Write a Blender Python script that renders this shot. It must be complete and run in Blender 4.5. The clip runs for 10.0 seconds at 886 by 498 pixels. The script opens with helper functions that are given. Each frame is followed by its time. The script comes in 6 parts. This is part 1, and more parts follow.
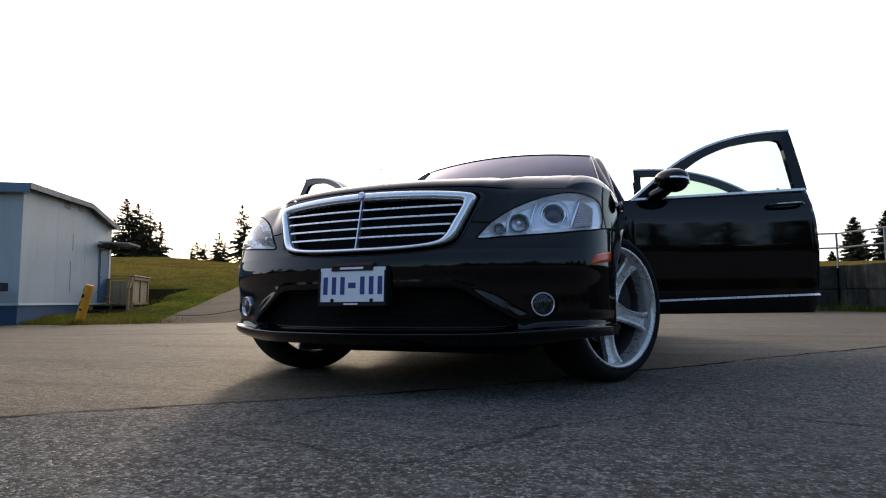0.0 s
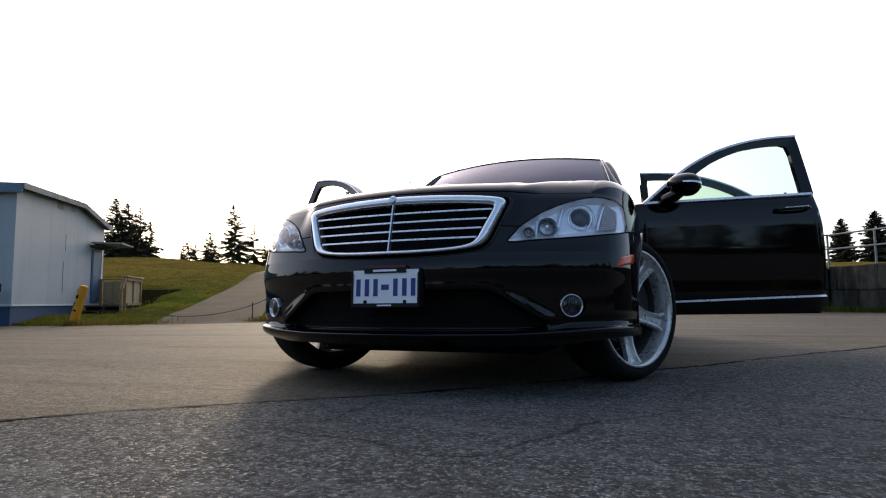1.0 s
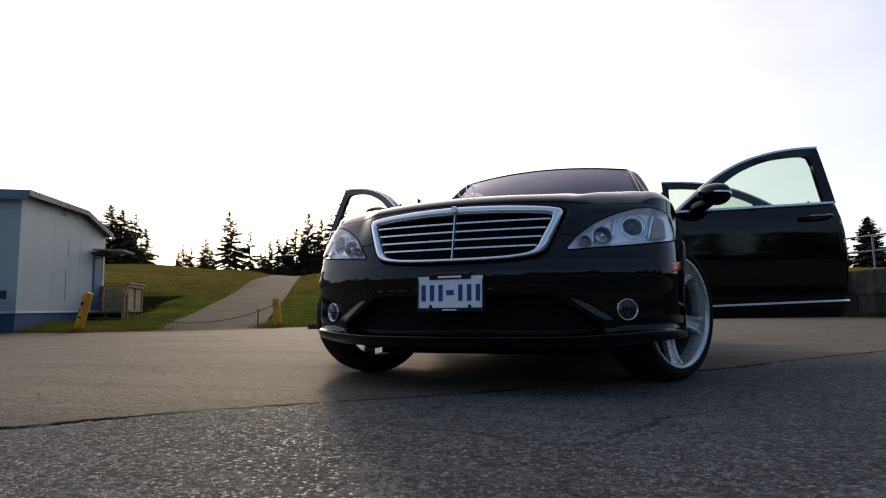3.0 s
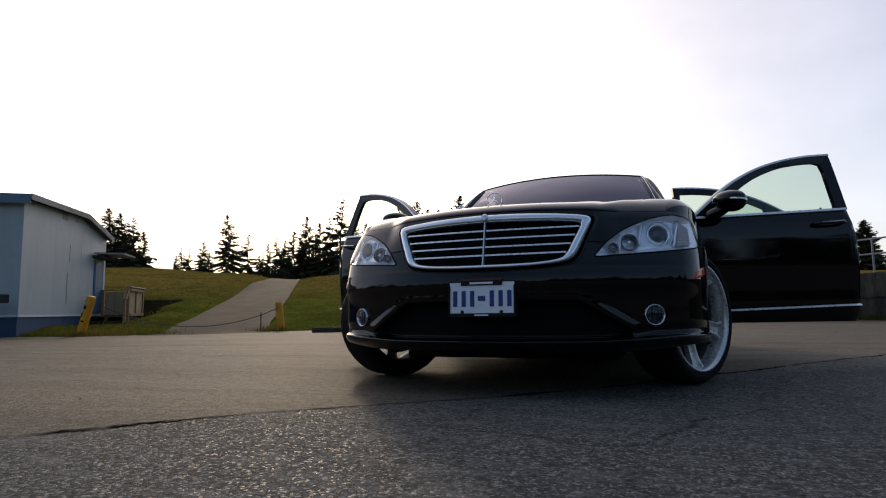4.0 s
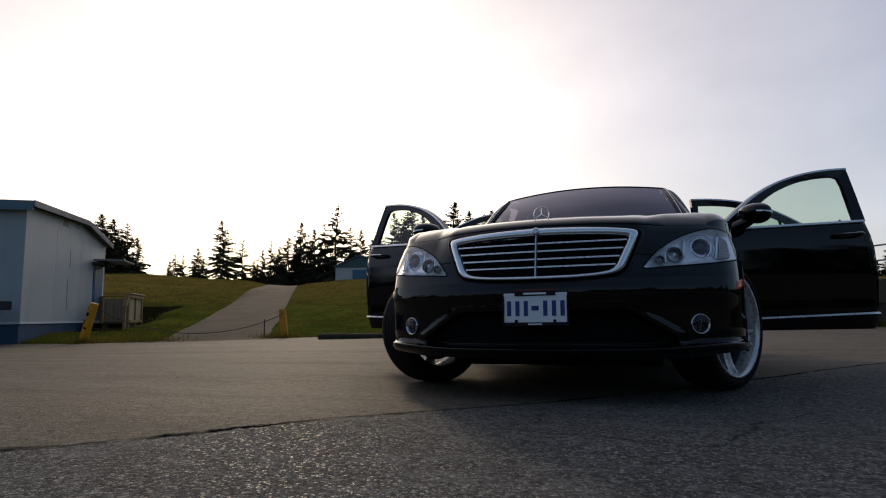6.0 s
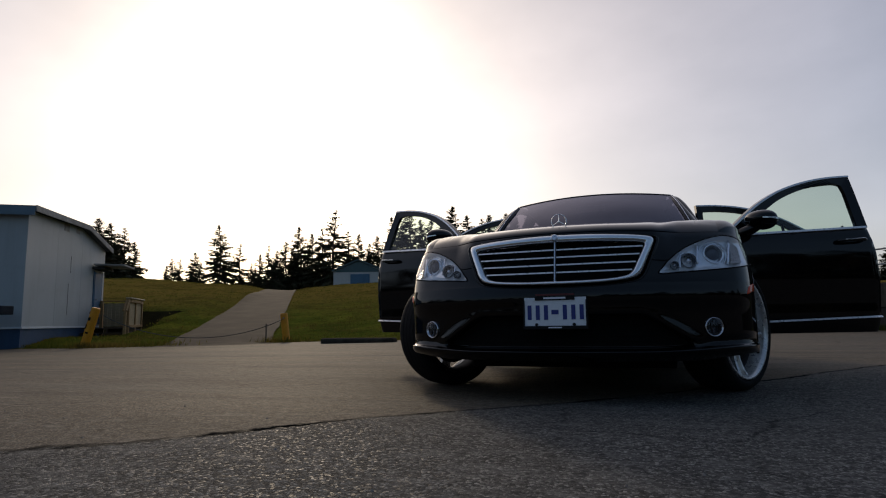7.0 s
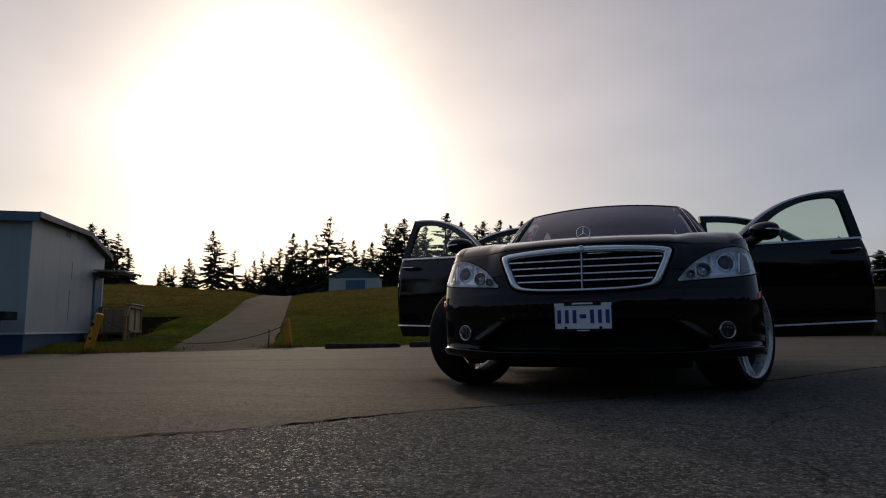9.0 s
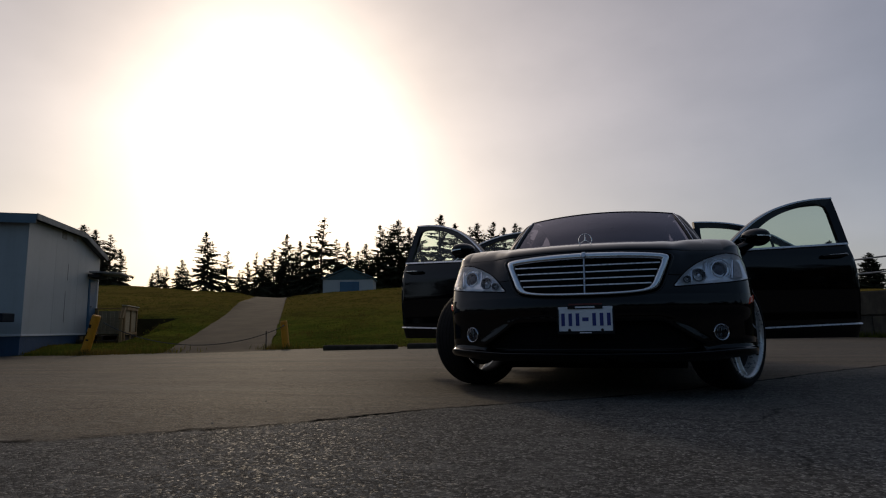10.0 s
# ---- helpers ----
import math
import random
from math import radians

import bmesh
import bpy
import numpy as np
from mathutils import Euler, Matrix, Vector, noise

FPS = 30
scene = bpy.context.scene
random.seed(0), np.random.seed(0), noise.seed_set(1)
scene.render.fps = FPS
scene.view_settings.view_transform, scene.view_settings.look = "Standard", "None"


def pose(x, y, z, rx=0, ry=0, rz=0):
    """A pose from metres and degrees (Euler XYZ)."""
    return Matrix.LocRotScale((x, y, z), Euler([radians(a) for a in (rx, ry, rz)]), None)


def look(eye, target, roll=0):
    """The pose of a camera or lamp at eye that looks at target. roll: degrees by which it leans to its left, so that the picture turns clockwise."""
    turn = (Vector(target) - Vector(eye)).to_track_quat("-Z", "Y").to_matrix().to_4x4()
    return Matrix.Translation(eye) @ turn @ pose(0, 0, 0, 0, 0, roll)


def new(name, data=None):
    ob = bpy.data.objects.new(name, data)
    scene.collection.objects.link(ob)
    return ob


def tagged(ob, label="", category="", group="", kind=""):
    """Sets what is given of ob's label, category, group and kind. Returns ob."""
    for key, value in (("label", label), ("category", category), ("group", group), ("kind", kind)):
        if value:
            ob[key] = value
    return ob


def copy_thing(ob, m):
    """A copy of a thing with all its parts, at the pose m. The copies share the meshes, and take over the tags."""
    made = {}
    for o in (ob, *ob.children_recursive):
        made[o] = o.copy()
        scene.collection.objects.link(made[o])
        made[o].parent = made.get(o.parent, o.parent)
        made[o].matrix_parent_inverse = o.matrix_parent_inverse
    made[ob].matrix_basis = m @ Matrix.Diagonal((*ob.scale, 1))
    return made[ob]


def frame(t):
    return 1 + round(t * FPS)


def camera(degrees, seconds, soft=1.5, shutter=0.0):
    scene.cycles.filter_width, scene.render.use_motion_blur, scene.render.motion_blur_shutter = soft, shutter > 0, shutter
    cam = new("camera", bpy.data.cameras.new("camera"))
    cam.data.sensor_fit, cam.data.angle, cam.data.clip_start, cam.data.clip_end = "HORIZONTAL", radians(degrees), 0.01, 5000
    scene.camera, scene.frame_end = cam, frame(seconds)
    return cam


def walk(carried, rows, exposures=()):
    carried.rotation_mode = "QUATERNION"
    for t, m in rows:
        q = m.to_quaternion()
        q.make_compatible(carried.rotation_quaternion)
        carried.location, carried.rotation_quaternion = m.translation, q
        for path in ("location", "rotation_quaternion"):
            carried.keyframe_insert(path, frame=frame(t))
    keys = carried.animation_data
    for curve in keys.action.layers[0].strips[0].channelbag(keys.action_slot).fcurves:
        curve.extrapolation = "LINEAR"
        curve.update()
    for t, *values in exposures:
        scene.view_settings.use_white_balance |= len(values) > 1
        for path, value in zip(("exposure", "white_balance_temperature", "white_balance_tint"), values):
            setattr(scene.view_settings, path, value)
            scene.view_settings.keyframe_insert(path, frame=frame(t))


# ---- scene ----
import functools

cam = camera(74.5, 10.0, soft=1.1)
PATH = [
    (0, (1.258, -2.056, 0.397), (0.491, -0.218, 0.573), -0.6),
    (0.5, (1.199, -2.117, 0.399), (0.448, -0.272, 0.576), -0.7),
    (1, (1.13, -2.183, 0.402), (0.392, -0.332, 0.580), -0.6),
    (1.5, (1.075, -2.244, 0.402), (0.342, -0.392, 0.581), -0.7),
    (2, (1.013, -2.307, 0.399), (0.288, -0.453, 0.583), -0.7),
    (2.5, (0.961, -2.367, 0.395), (0.239, -0.511, 0.587), -0.7),
    (4, (0.784, -2.547, 0.411), (0.076, -0.689, 0.620), -0.8),
    (4.5, (0.723, -2.608, 0.415), (0.021, -0.747, 0.628), -0.8),
    (5, (0.653, -2.655, 0.421), (-0.04, -0.792, 0.640), -0.8),
    (5.5, (0.601, -2.709, 0.430), (-0.088, -0.845, 0.654), -0.8),
    (7, (0.465, -2.92, 0.429), (-0.207, -1.052, 0.673), -0.9),
    (7.5, (0.432, -2.992, 0.431), (-0.236, -1.123, 0.682), -0.9),
    (8, (0.396, -3.074, 0.432), (-0.267, -1.204, 0.686), -0.9),
    (8.5, (0.361, -3.16, 0.424), (-0.296, -1.289, 0.684), -0.9),
    (9, (0.327, -3.258, 0.419), (-0.32, -1.384, 0.683), -0.9),
    (9.5, (0.302, -3.351, 0.419), (-0.332, -1.474, 0.687), -0.9),
    (10, (0.291, -3.456, 0.425), (-0.333, -1.575, 0.694), -0.9),
]
EXPOSURES = [(0, 1.02), (2.5, 0.65), (5, 0.12), (7.5, -0.44), (10, -0.84)]
walk(cam, [(t, look(eye, target, roll)) for t, eye, target, roll in PATH], EXPOSURES)

# ---- sky and sun ----
SUN_AZ, SUN_EL = radians(-34.5), radians(19.0)
SUN_DIR = Vector((math.sin(SUN_AZ) * math.cos(SUN_EL), math.cos(SUN_AZ) * math.cos(SUN_EL), math.sin(SUN_EL)))
SKY_STRENGTH, HAZE, SUN_STRENGTH = 0.058, 1.0, 1.0

world = bpy.data.worlds.new("sky")
scene.world = world
world.use_nodes = True
wn, wl = world.node_tree.nodes, world.node_tree.links
wn.clear()


def wnode(kind, **values):
    n = wn.new(kind)
    for k, v in values.items():
        n.inputs[k].default_value = v
    return n


def wmath(op, a, b=0.0):
    n = wn.new("ShaderNodeMath")
    n.operation = op
    for i, v in enumerate((a, b)):
        if isinstance(v, (int, float)):
            n.inputs[i].default_value = v
        else:
            wl.new(v, n.inputs[i])
    return n.outputs[0]


def build_sky():
    sky = wn.new("ShaderNodeTexSky")
    sky.sky_type, sky.sun_disc = "NISHITA", False
    sky.sun_elevation, sky.sun_rotation = SUN_EL, SUN_AZ
    sky.air_density, sky.dust_density, sky.ozone_density = 1.0, 1.6, 1.5
    coord = wn.new("ShaderNodeTexCoord")
    # thin bright haze round the sun
    dot = wn.new("ShaderNodeVectorMath")
    dot.operation = "DOT_PRODUCT"
    wl.new(coord.outputs["Generated"], dot.inputs[0])
    dot.inputs[1].default_value = SUN_DIR
    d = wmath("MAXIMUM", dot.outputs["Value"], 0.0)
    glow = wmath("ADD", wmath("MULTIPLY", wmath("POWER", d, 70.0), 1.6), wmath("ADD", wmath("MULTIPLY", wmath("POWER", d, 9.0), 0.32), wmath("MULTIPLY", wmath("POWER", d, 3.0), 0.22)))
    # high veil of cloud, slightly streaked
    mapping = wn.new("ShaderNodeMapping")
    mapping.inputs["Scale"].default_value = (1.5, 1.5, 2.8)
    wl.new(coord.outputs["Generated"], mapping.inputs["Vector"])
    cloud = wnode("ShaderNodeTexNoise", Scale=1.5, Detail=6.0, Roughness=0.5)
    wl.new(mapping.outputs["Vector"], cloud.inputs["Vector"])
    ramp = wn.new("ShaderNodeMapRange")
    ramp.inputs["From Min"].default_value, ramp.inputs["From Max"].default_value = 0.3, 0.75
    ramp.inputs["To Min"].default_value, ramp.inputs["To Max"].default_value = 0.31, 0.53
    wl.new(cloud.outputs["Fac"], ramp.inputs["Value"])
    bg_sky = wnode("ShaderNodeBackground", Strength=SKY_STRENGTH)
    wl.new(sky.outputs["Color"], bg_sky.inputs["Color"])
    bg_glow = wnode("ShaderNodeBackground", Color=(1.0, 0.79, 0.61, 1))
    thin = wn.new("ShaderNodeMapRange")
    for k, v in (("From Min", 0.3), ("From Max", 0.7), ("To Min", 0.80 * HAZE), ("To Max", 1.22 * HAZE)):
        thin.inputs[k].default_value = v
    wl.new(cloud.outputs["Fac"], thin.inputs["Value"])
    wl.new(wmath("MULTIPLY", glow, thin.outputs["Result"]), bg_glow.inputs["Strength"])
    bg_cloud = wnode("ShaderNodeBackground", Color=(0.88, 0.91, 1.0, 1))
    # the veil thins away from the sun
    away = wn.new("ShaderNodeMapRange")
    away.interpolation_type = "SMOOTHSTEP"
    for k, v in (("From Min", -0.5), ("From Max", 0.70), ("To Min", 0.28), ("To Max", 0.95)):
        away.inputs[k].default_value = v
    wl.new(dot.outputs["Value"], away.inputs["Value"])
    wl.new(wmath("MULTIPLY", ramp.outputs["Result"], away.outputs["Result"]), bg_cloud.inputs["Strength"])
    tint = wn.new("ShaderNodeMix")
    tint.data_type = "RGBA"
    tints = [s for s in tint.inputs if s.type == "RGBA"]
    tints[0].default_value, tints[1].default_value = (0.40, 0.61, 1.0, 1), (1.0, 0.875, 0.89, 1)
    facing = wn.new("ShaderNodeMapRange")
    facing.inputs["From Min"].default_value, facing.inputs["From Max"].default_value = 0.0, 0.95
    wl.new(dot.outputs["Value"], facing.inputs["Value"])
    wl.new(facing.outputs["Result"], tint.inputs["Factor"])
    wl.new([s for s in tint.outputs if s.type == "RGBA"][0], bg_cloud.inputs["Color"])
    # warm band low in the sky on the sun's side
    split = wn.new("ShaderNodeSeparateXYZ")
    wl.new(coord.outputs["Generated"], split.inputs[0])
    low = wmath("POWER", wmath("SUBTRACT", 1.0, wmath("MINIMUM", wmath("ABSOLUTE", split.outputs["Z"]), 1.0)), 5.0)
    bg_low = wnode("ShaderNodeBackground", Color=(1.0, 0.82, 0.62, 1))
    wl.new(wmath("MULTIPLY", wmath("MULTIPLY", low, wmath("POWER", d, 2.0)), 0.24), bg_low.inputs["Strength"])
    a0 = wn.new("ShaderNodeAddShader")
    wl.new(bg_low.outputs[0], a0.inputs[0])
    wl.new(bg_glow.outputs[0], a0.inputs[1])
    a1, a2 = wn.new("ShaderNodeAddShader"), wn.new("ShaderNodeAddShader")
    wl.new(bg_sky.outputs[0], a1.inputs[0])
    wl.new(a0.outputs[0], a1.inputs[1])
    wl.new(a1.outputs[0], a2.inputs[0])
    wl.new(bg_cloud.outputs[0], a2.inputs[1])
    out = wn.new("ShaderNodeOutputWorld")
    wl.new(a2.outputs[0], out.inputs["Surface"])


build_sky()
sun = new("sun", bpy.data.lights.new("sun", "SUN"))
sun.data.energy, sun.data.angle, sun.data.color = SUN_STRENGTH, radians(5.0), (1.0, 0.80, 0.56)
sun.matrix_world = look(tuple(SUN_DIR * 60), (0, 0, 0))


# ---- materials ----
class Nodes:
    """A small writer of node materials."""

    def __init__(self, name):
        self.mat = bpy.data.materials.new(name)
        self.mat.use_nodes = True
        self.n, self.l = self.mat.node_tree.nodes, self.mat.node_tree.links
        self.b = self.n["Principled BSDF"]
        self.coord = self.n.new("ShaderNodeTexCoord").outputs["Object"]

    def put(self, socket, v):
        if isinstance(v, bpy.types.NodeSocket):
            self.l.new(v, socket)
        elif isinstance(v, tuple) and len(v) == 3 and socket.type == "RGBA":
            socket.default_value = (*v, 1)
        else:
            socket.default_value = v

    def set(self, **values):
        for k, v in values.items():
            self.put(self.b.inputs[k.replace("_", " ")], v)
        return self

    def math(self, op, a, b=0.0, c=0.0):
        n = self.n.new("ShaderNodeMath")
        n.operation = op
        for i, v in enumerate((a, b, c)):
            self.put(n.inputs[i], v)
        return n.outputs[0]

    def noise(self, scale, detail=4.0, rough=0.6, stretch=(1, 1, 1), at=None):
        n = self.n.new("ShaderNodeTexNoise")
        n.inputs["Scale"].default_value, n.inputs["Detail"].default_value, n.inputs["Roughness"].default_value = scale, detail, rough
        self.l.new(self.scaled(stretch, at), n.inputs["Vector"])
        return n.outputs["Fac"]

    def scaled(self, stretch, at=None):
        m = self.n.new("ShaderNodeMapping")
        m.inputs["Scale"].default_value = stretch
        self.l.new(at or self.coord, m.inputs["Vector"])
        return m.outputs["Vector"]

    def cells(self, scale, feature="F1", out="Distance", stretch=(1, 1, 1), at=None):
        n = self.n.new("ShaderNodeTexVoronoi")
        n.feature = feature
        n.inputs["Scale"].default_value = scale
        self.l.new(self.scaled(stretch, at), n.inputs["Vector"])
        return n.outputs[out]

    def ramp(self, fac, lo, hi, a=0.0, b=1.0):
        n = self.n.new("ShaderNodeMapRange")
        n.interpolation_type = "SMOOTHSTEP"
        for k, v in (("From Min", lo), ("From Max", hi), ("To Min", a), ("To Max", b)):
            n.inputs[k].default_value = v
        self.put(n.inputs["Value"], fac)
        return n.outputs["Result"]

    def mix(self, fac, a, b):
        n = self.n.new("ShaderNodeMix")
        n.data_type = "RGBA"
        self.put(n.inputs["Factor"], fac)
        for key, v in (("A", a), ("B", b)):
            socket = [s for s in n.inputs if s.name == key and s.type == "RGBA"][0]
            self.put(socket, v)
        return [s for s in n.outputs if s.type == "RGBA"][0]

    def bump(self, height, strength=0.3, distance=0.01):
        n = self.n.new("ShaderNodeBump")
        n.inputs["Strength"].default_value, n.inputs["Distance"].default_value = strength, distance
        self.l.new(height, n.inputs["Height"])
        self.l.new(n.outputs["Normal"], self.b.inputs["Normal"])
        return self

    def axis(self, name):
        n = self.n.new("ShaderNodeSeparateXYZ")
        self.l.new(self.coord, n.inputs[0])
        return n.outputs[name]

    def world_coord(self):
        self.coord = self.n.new("ShaderNodeNewGeometry").outputs["Position"]
        return self

    def random(self):
        return self.n.new("ShaderNodeObjectInfo").outputs["Random"]


def surface(name, c1, c2, scale, rough=0.6, metal=0.0, relief=0.2, fine=8.0, dirt=None, spread=0.12):
    """Two-scale mottled surface."""
    m = Nodes(name)
    big, small = m.noise(scale, 5), m.noise(scale * fine, 4)
    col = m.mix(m.ramp(m.math("ADD", m.math("MULTIPLY", big, 0.6), m.math("MULTIPLY", small, 0.4)), 0.35, 0.65), c1, c2)
    if dirt:
        col = m.mix(m.ramp(m.noise(scale * 0.37, 6, 0.7), 0.52, 0.72, 0, 0.7), col, dirt)
    m.b.inputs["Specular IOR Level"].default_value = 0.5 if rough < 0.6 else 0.05
    m.set(Base_Color=col, Metallic=metal, Roughness=m.ramp(small, 0.3, 0.7, max(0.02, rough - spread), min(1, rough + spread)))
    if relief:
        m.bump(small, relief, 0.004)
    return m.mat


def asphalt():
    """Coarse open asphalt towards the camera, an older and finer lot past a ragged seam."""
    m = Nodes("asphalt").world_coord()
    x, y = m.axis("X"), m.axis("Y")
    wob = m.math("MULTIPLY", m.math("SUBTRACT", m.noise(2.0, 6, 0.7), 0.5), 0.34)
    bend = m.math("MULTIPLY", m.math("MAXIMUM", m.math("SUBTRACT", -1.2, x), 0.0), 0.65)
    side = m.math("ADD", m.math("ADD", m.math("SUBTRACT", m.math("MULTIPLY_ADD", x, 1.30, 0.08), y), wob), bend)
    near = m.ramp(side, -0.01, 0.015)
    # stones of the coarse mix, 6 to 12 mm
    stone = m.cells(118.0, "F1", "Color")
    edge = m.cells(118.0, "DISTANCE_TO_EDGE")
    sep = m.n.new("ShaderNodeSeparateColor")
    m.l.new(stone, sep.inputs[0])
    tone = m.math("POWER", sep.outputs[0], 2.3)
    grit = m.noise(320.0, 2)
    patch = m.noise(0.9, 5, 0.6)
    coarse = m.mix(tone, (0.074, 0.072, 0.066), (0.345, 0.335, 0.305))
    coarse = m.mix(m.ramp(edge, 0.0, 0.16, 0.65, 0.0), coarse, (0.033, 0.031, 0.030))
    coarse = m.mix(m.ramp(m.noise(42.0, 4, 0.75), 0.46, 0.62, 0.0, 0.8), coarse, (0.043, 0.041, 0.039))
    coarse = m.mix(m.ramp(m.noise(9.0, 5, 0.75, (0.6, 1.2, 1)), 0.48, 0.66, 0.0, 0.5), coarse, (0.188, 0.182, 0.169))
    coarse = m.mix(m.ramp(patch, 0.40, 0.7, 0.0, 0.30), coarse, (0.050, 0.049, 0.046))
    stone2 = m.cells(190.0, "F1", "Color")
    sep2 = m.n.new("ShaderNodeSeparateColor")
    m.l.new(stone2, sep2.inputs[0])
    fine = m.mix(m.math("POWER", sep2.outputs[0], 3.0), (0.068, 0.054, 0.037), (0.269, 0.222, 0.163))
    fine = m.mix(m.ramp(m.noise(0.35, 6, 0.65), 0.35, 0.7, 0.0, 0.5), fine, (0.070, 0.064, 0.055))
    fine = m.mix(m.ramp(m.noise(1.1, 5, 0.6, (0.25, 2.2, 1)), 0.5, 0.75, 0.0, 0.45), fine, (0.175, 0.159, 0.135))
    lanes = m.noise(1.0, 6, 0.7, (0.10, 1.6, 1))
    fine = m.mix(m.ramp(lanes, 0.46, 0.66, 0.0, 0.6), fine, (0.045, 0.041, 0.035))
    fine = m.mix(m.ramp(m.noise(38.0, 4, 0.75), 0.50, 0.66, 0.0, 0.75), fine, (0.037, 0.034, 0.029))
    fine = m.mix(m.ramp(m.noise(7.0, 4, 0.7, (0.4, 1.4, 1)), 0.56, 0.72, 0.0, 0.5), fine, (0.206, 0.185, 0.150))
    # paving joints across the older lot
    for slope, at, width in ((0.315, 3.13, 0.045), (0.708, 1.98, 0.022), (0.30, 4.9, 0.06)):
        gap = m.math("ADD", m.math("SUBTRACT", m.math("SUBTRACT", y, m.math("MULTIPLY", x, slope)), at), m.math("MULTIPLY", wob, 0.6))
        joint = m.ramp(m.math("ABSOLUTE", gap), width * 0.25, width, 1.0, 0.0)
        fine = m.mix(m.math("MULTIPLY", joint, m.ramp(m.noise(1.7, 4, 0.6), 0.38, 0.60, 0.1, 0.8)), fine, (0.027, 0.025, 0.022))
    col = m.mix(near, fine, coarse)
    # seam and wandering cracks
    seam = m.ramp(m.math("ABSOLUTE", m.math("ADD", side, m.math("MULTIPLY", m.math("SUBTRACT", m.noise(14.0, 4, 0.7), 0.5), 0.12))), 0.014, 0.060, 1.0, 0.0)
    broken = m.ramp(m.noise(3.0, 3), 0.36, 0.56, 0.25, 1.0)
    bent = m.n.new("ShaderNodeVectorMath")
    bent.operation = "ADD"
    m.l.new(m.coord, bent.inputs[0])
    warp = m.n.new("ShaderNodeTexNoise")
    warp.inputs["Scale"].default_value, warp.inputs["Detail"].default_value = 2.5, 5.0
    m.l.new(m.coord, warp.inputs["Vector"])
    scl = m.n.new("ShaderNodeVectorMath")
    scl.operation = "SCALE"
    scl.inputs["Scale"].default_value = 0.45
    m.l.new(warp.outputs["Color"], scl.inputs[0])
    m.l.new(scl.outputs[0], bent.inputs[1])
    crack = m.cells(0.62, "DISTANCE_TO_EDGE", "Distance", (1, 1, 0.01), bent.outputs[0])
    crack = m.math("MULTIPLY", m.ramp(crack, 0.0, 0.007, 1.0, 0.0), m.ramp(m.noise(0.8, 2), 0.46, 0.56))
    dark = m.math("MAXIMUM", m.math("MULTIPLY", seam, broken), m.math("MULTIPLY", crack, 0.5))
    col = m.mix(dark, col, (0.010, 0.010, 0.010))
    far = m.math("SUBTRACT", 1.0, near)
    pebble = m.noise(70.0, 3, 0.7)
    h = m.math("ADD", m.math("MULTIPLY", m.math("MULTIPLY", m.ramp(edge, 0.0, 0.25), near), 0.9), m.math("MULTIPLY", grit, 0.25))
    h = m.math("ADD", h, m.math("MULTIPLY", m.math("MULTIPLY", pebble, far), 1.6))
    h = m.math("SUBTRACT", m.math("ADD", h, m.math("MULTIPLY", sep.outputs[1], m.math("MULTIPLY", near, 0.8))), m.math("MULTIPLY", dark, 2.0))
    glint = m.math("MULTIPLY", m.ramp(sep.outputs[2], 0.80, 0.95), near)
    m.set(Base_Color=col, Roughness=m.math("SUBTRACT", m.ramp(grit, 0.3, 0.7, 0.7, 0.95), m.math("MULTIPLY", glint, 0.28)))
    worn = m.math("MULTIPLY", m.ramp(m.noise(26.0, 4, 0.8), 0.38, 0.62, 0.1, 1.9), m.ramp(m.noise(1.3, 5, 0.7, (0.3, 1.5, 1)), 0.35, 0.65, 0.65, 1.3))
    gloss = m.math("ADD", m.math("ADD", m.math("MULTIPLY", glint, 0.06), 0.035), m.math("MULTIPLY", m.math("MULTIPLY", far, worn), 0.15))
    m.put(m.b.inputs["Specular IOR Level"], m.math("MULTIPLY", gloss, m.math("SUBTRACT", 1.0, dark)))
    m.bump(h, 0.6, 0.0034)
    return m.mat


def grass():
    """Mown slope: dark green at the foot, straw gold towards the crest for dry growth and sunlight both, mottled in
    bands along the slope.
    """
    m = Nodes("grass").world_coord()
    big, mid, small = m.noise(0.16, 5), m.noise(0.55, 6, 0.72), m.noise(12.0, 5, 0.75, (1, 1, 0.3))
    bands = m.noise(0.8, 6, 0.7, (0.35, 0.35, 2.6))
    col = m.mix(m.ramp(mid, 0.35, 0.65), (0.079, 0.110, 0.016), (0.168, 0.178, 0.026))
    # gold grows with height: dry growth plus the crest's sunlight, put into the colour
    dry = m.math("ADD", m.math("MULTIPLY", m.axis("Z"), 0.34), m.math("ADD", m.math("MULTIPLY", big, 0.9), m.math("MULTIPLY", bands, 0.9)))
    col = m.mix(m.ramp(dry, 0.95, 1.75, 0.0, 0.9), col, (0.246, 0.168, 0.041))
    col = m.mix(m.ramp(bands, 0.50, 0.68, 0, 0.55), col, (0.048, 0.048, 0.012))
    col = m.mix(m.ramp(m.noise(3.2, 5, 0.75), 0.50, 0.66, 0, 0.55), col, (0.041, 0.043, 0.012))
    col = m.mix(m.ramp(small, 0.42, 0.66, 0, 0.6), col, (0.022, 0.029, 0.006))
    m.set(Base_Color=col, Roughness=0.9)
    m.b.inputs["Specular IOR Level"].default_value = 0.0
    m.bump(small, 1.0, 0.08)
    return m.mat


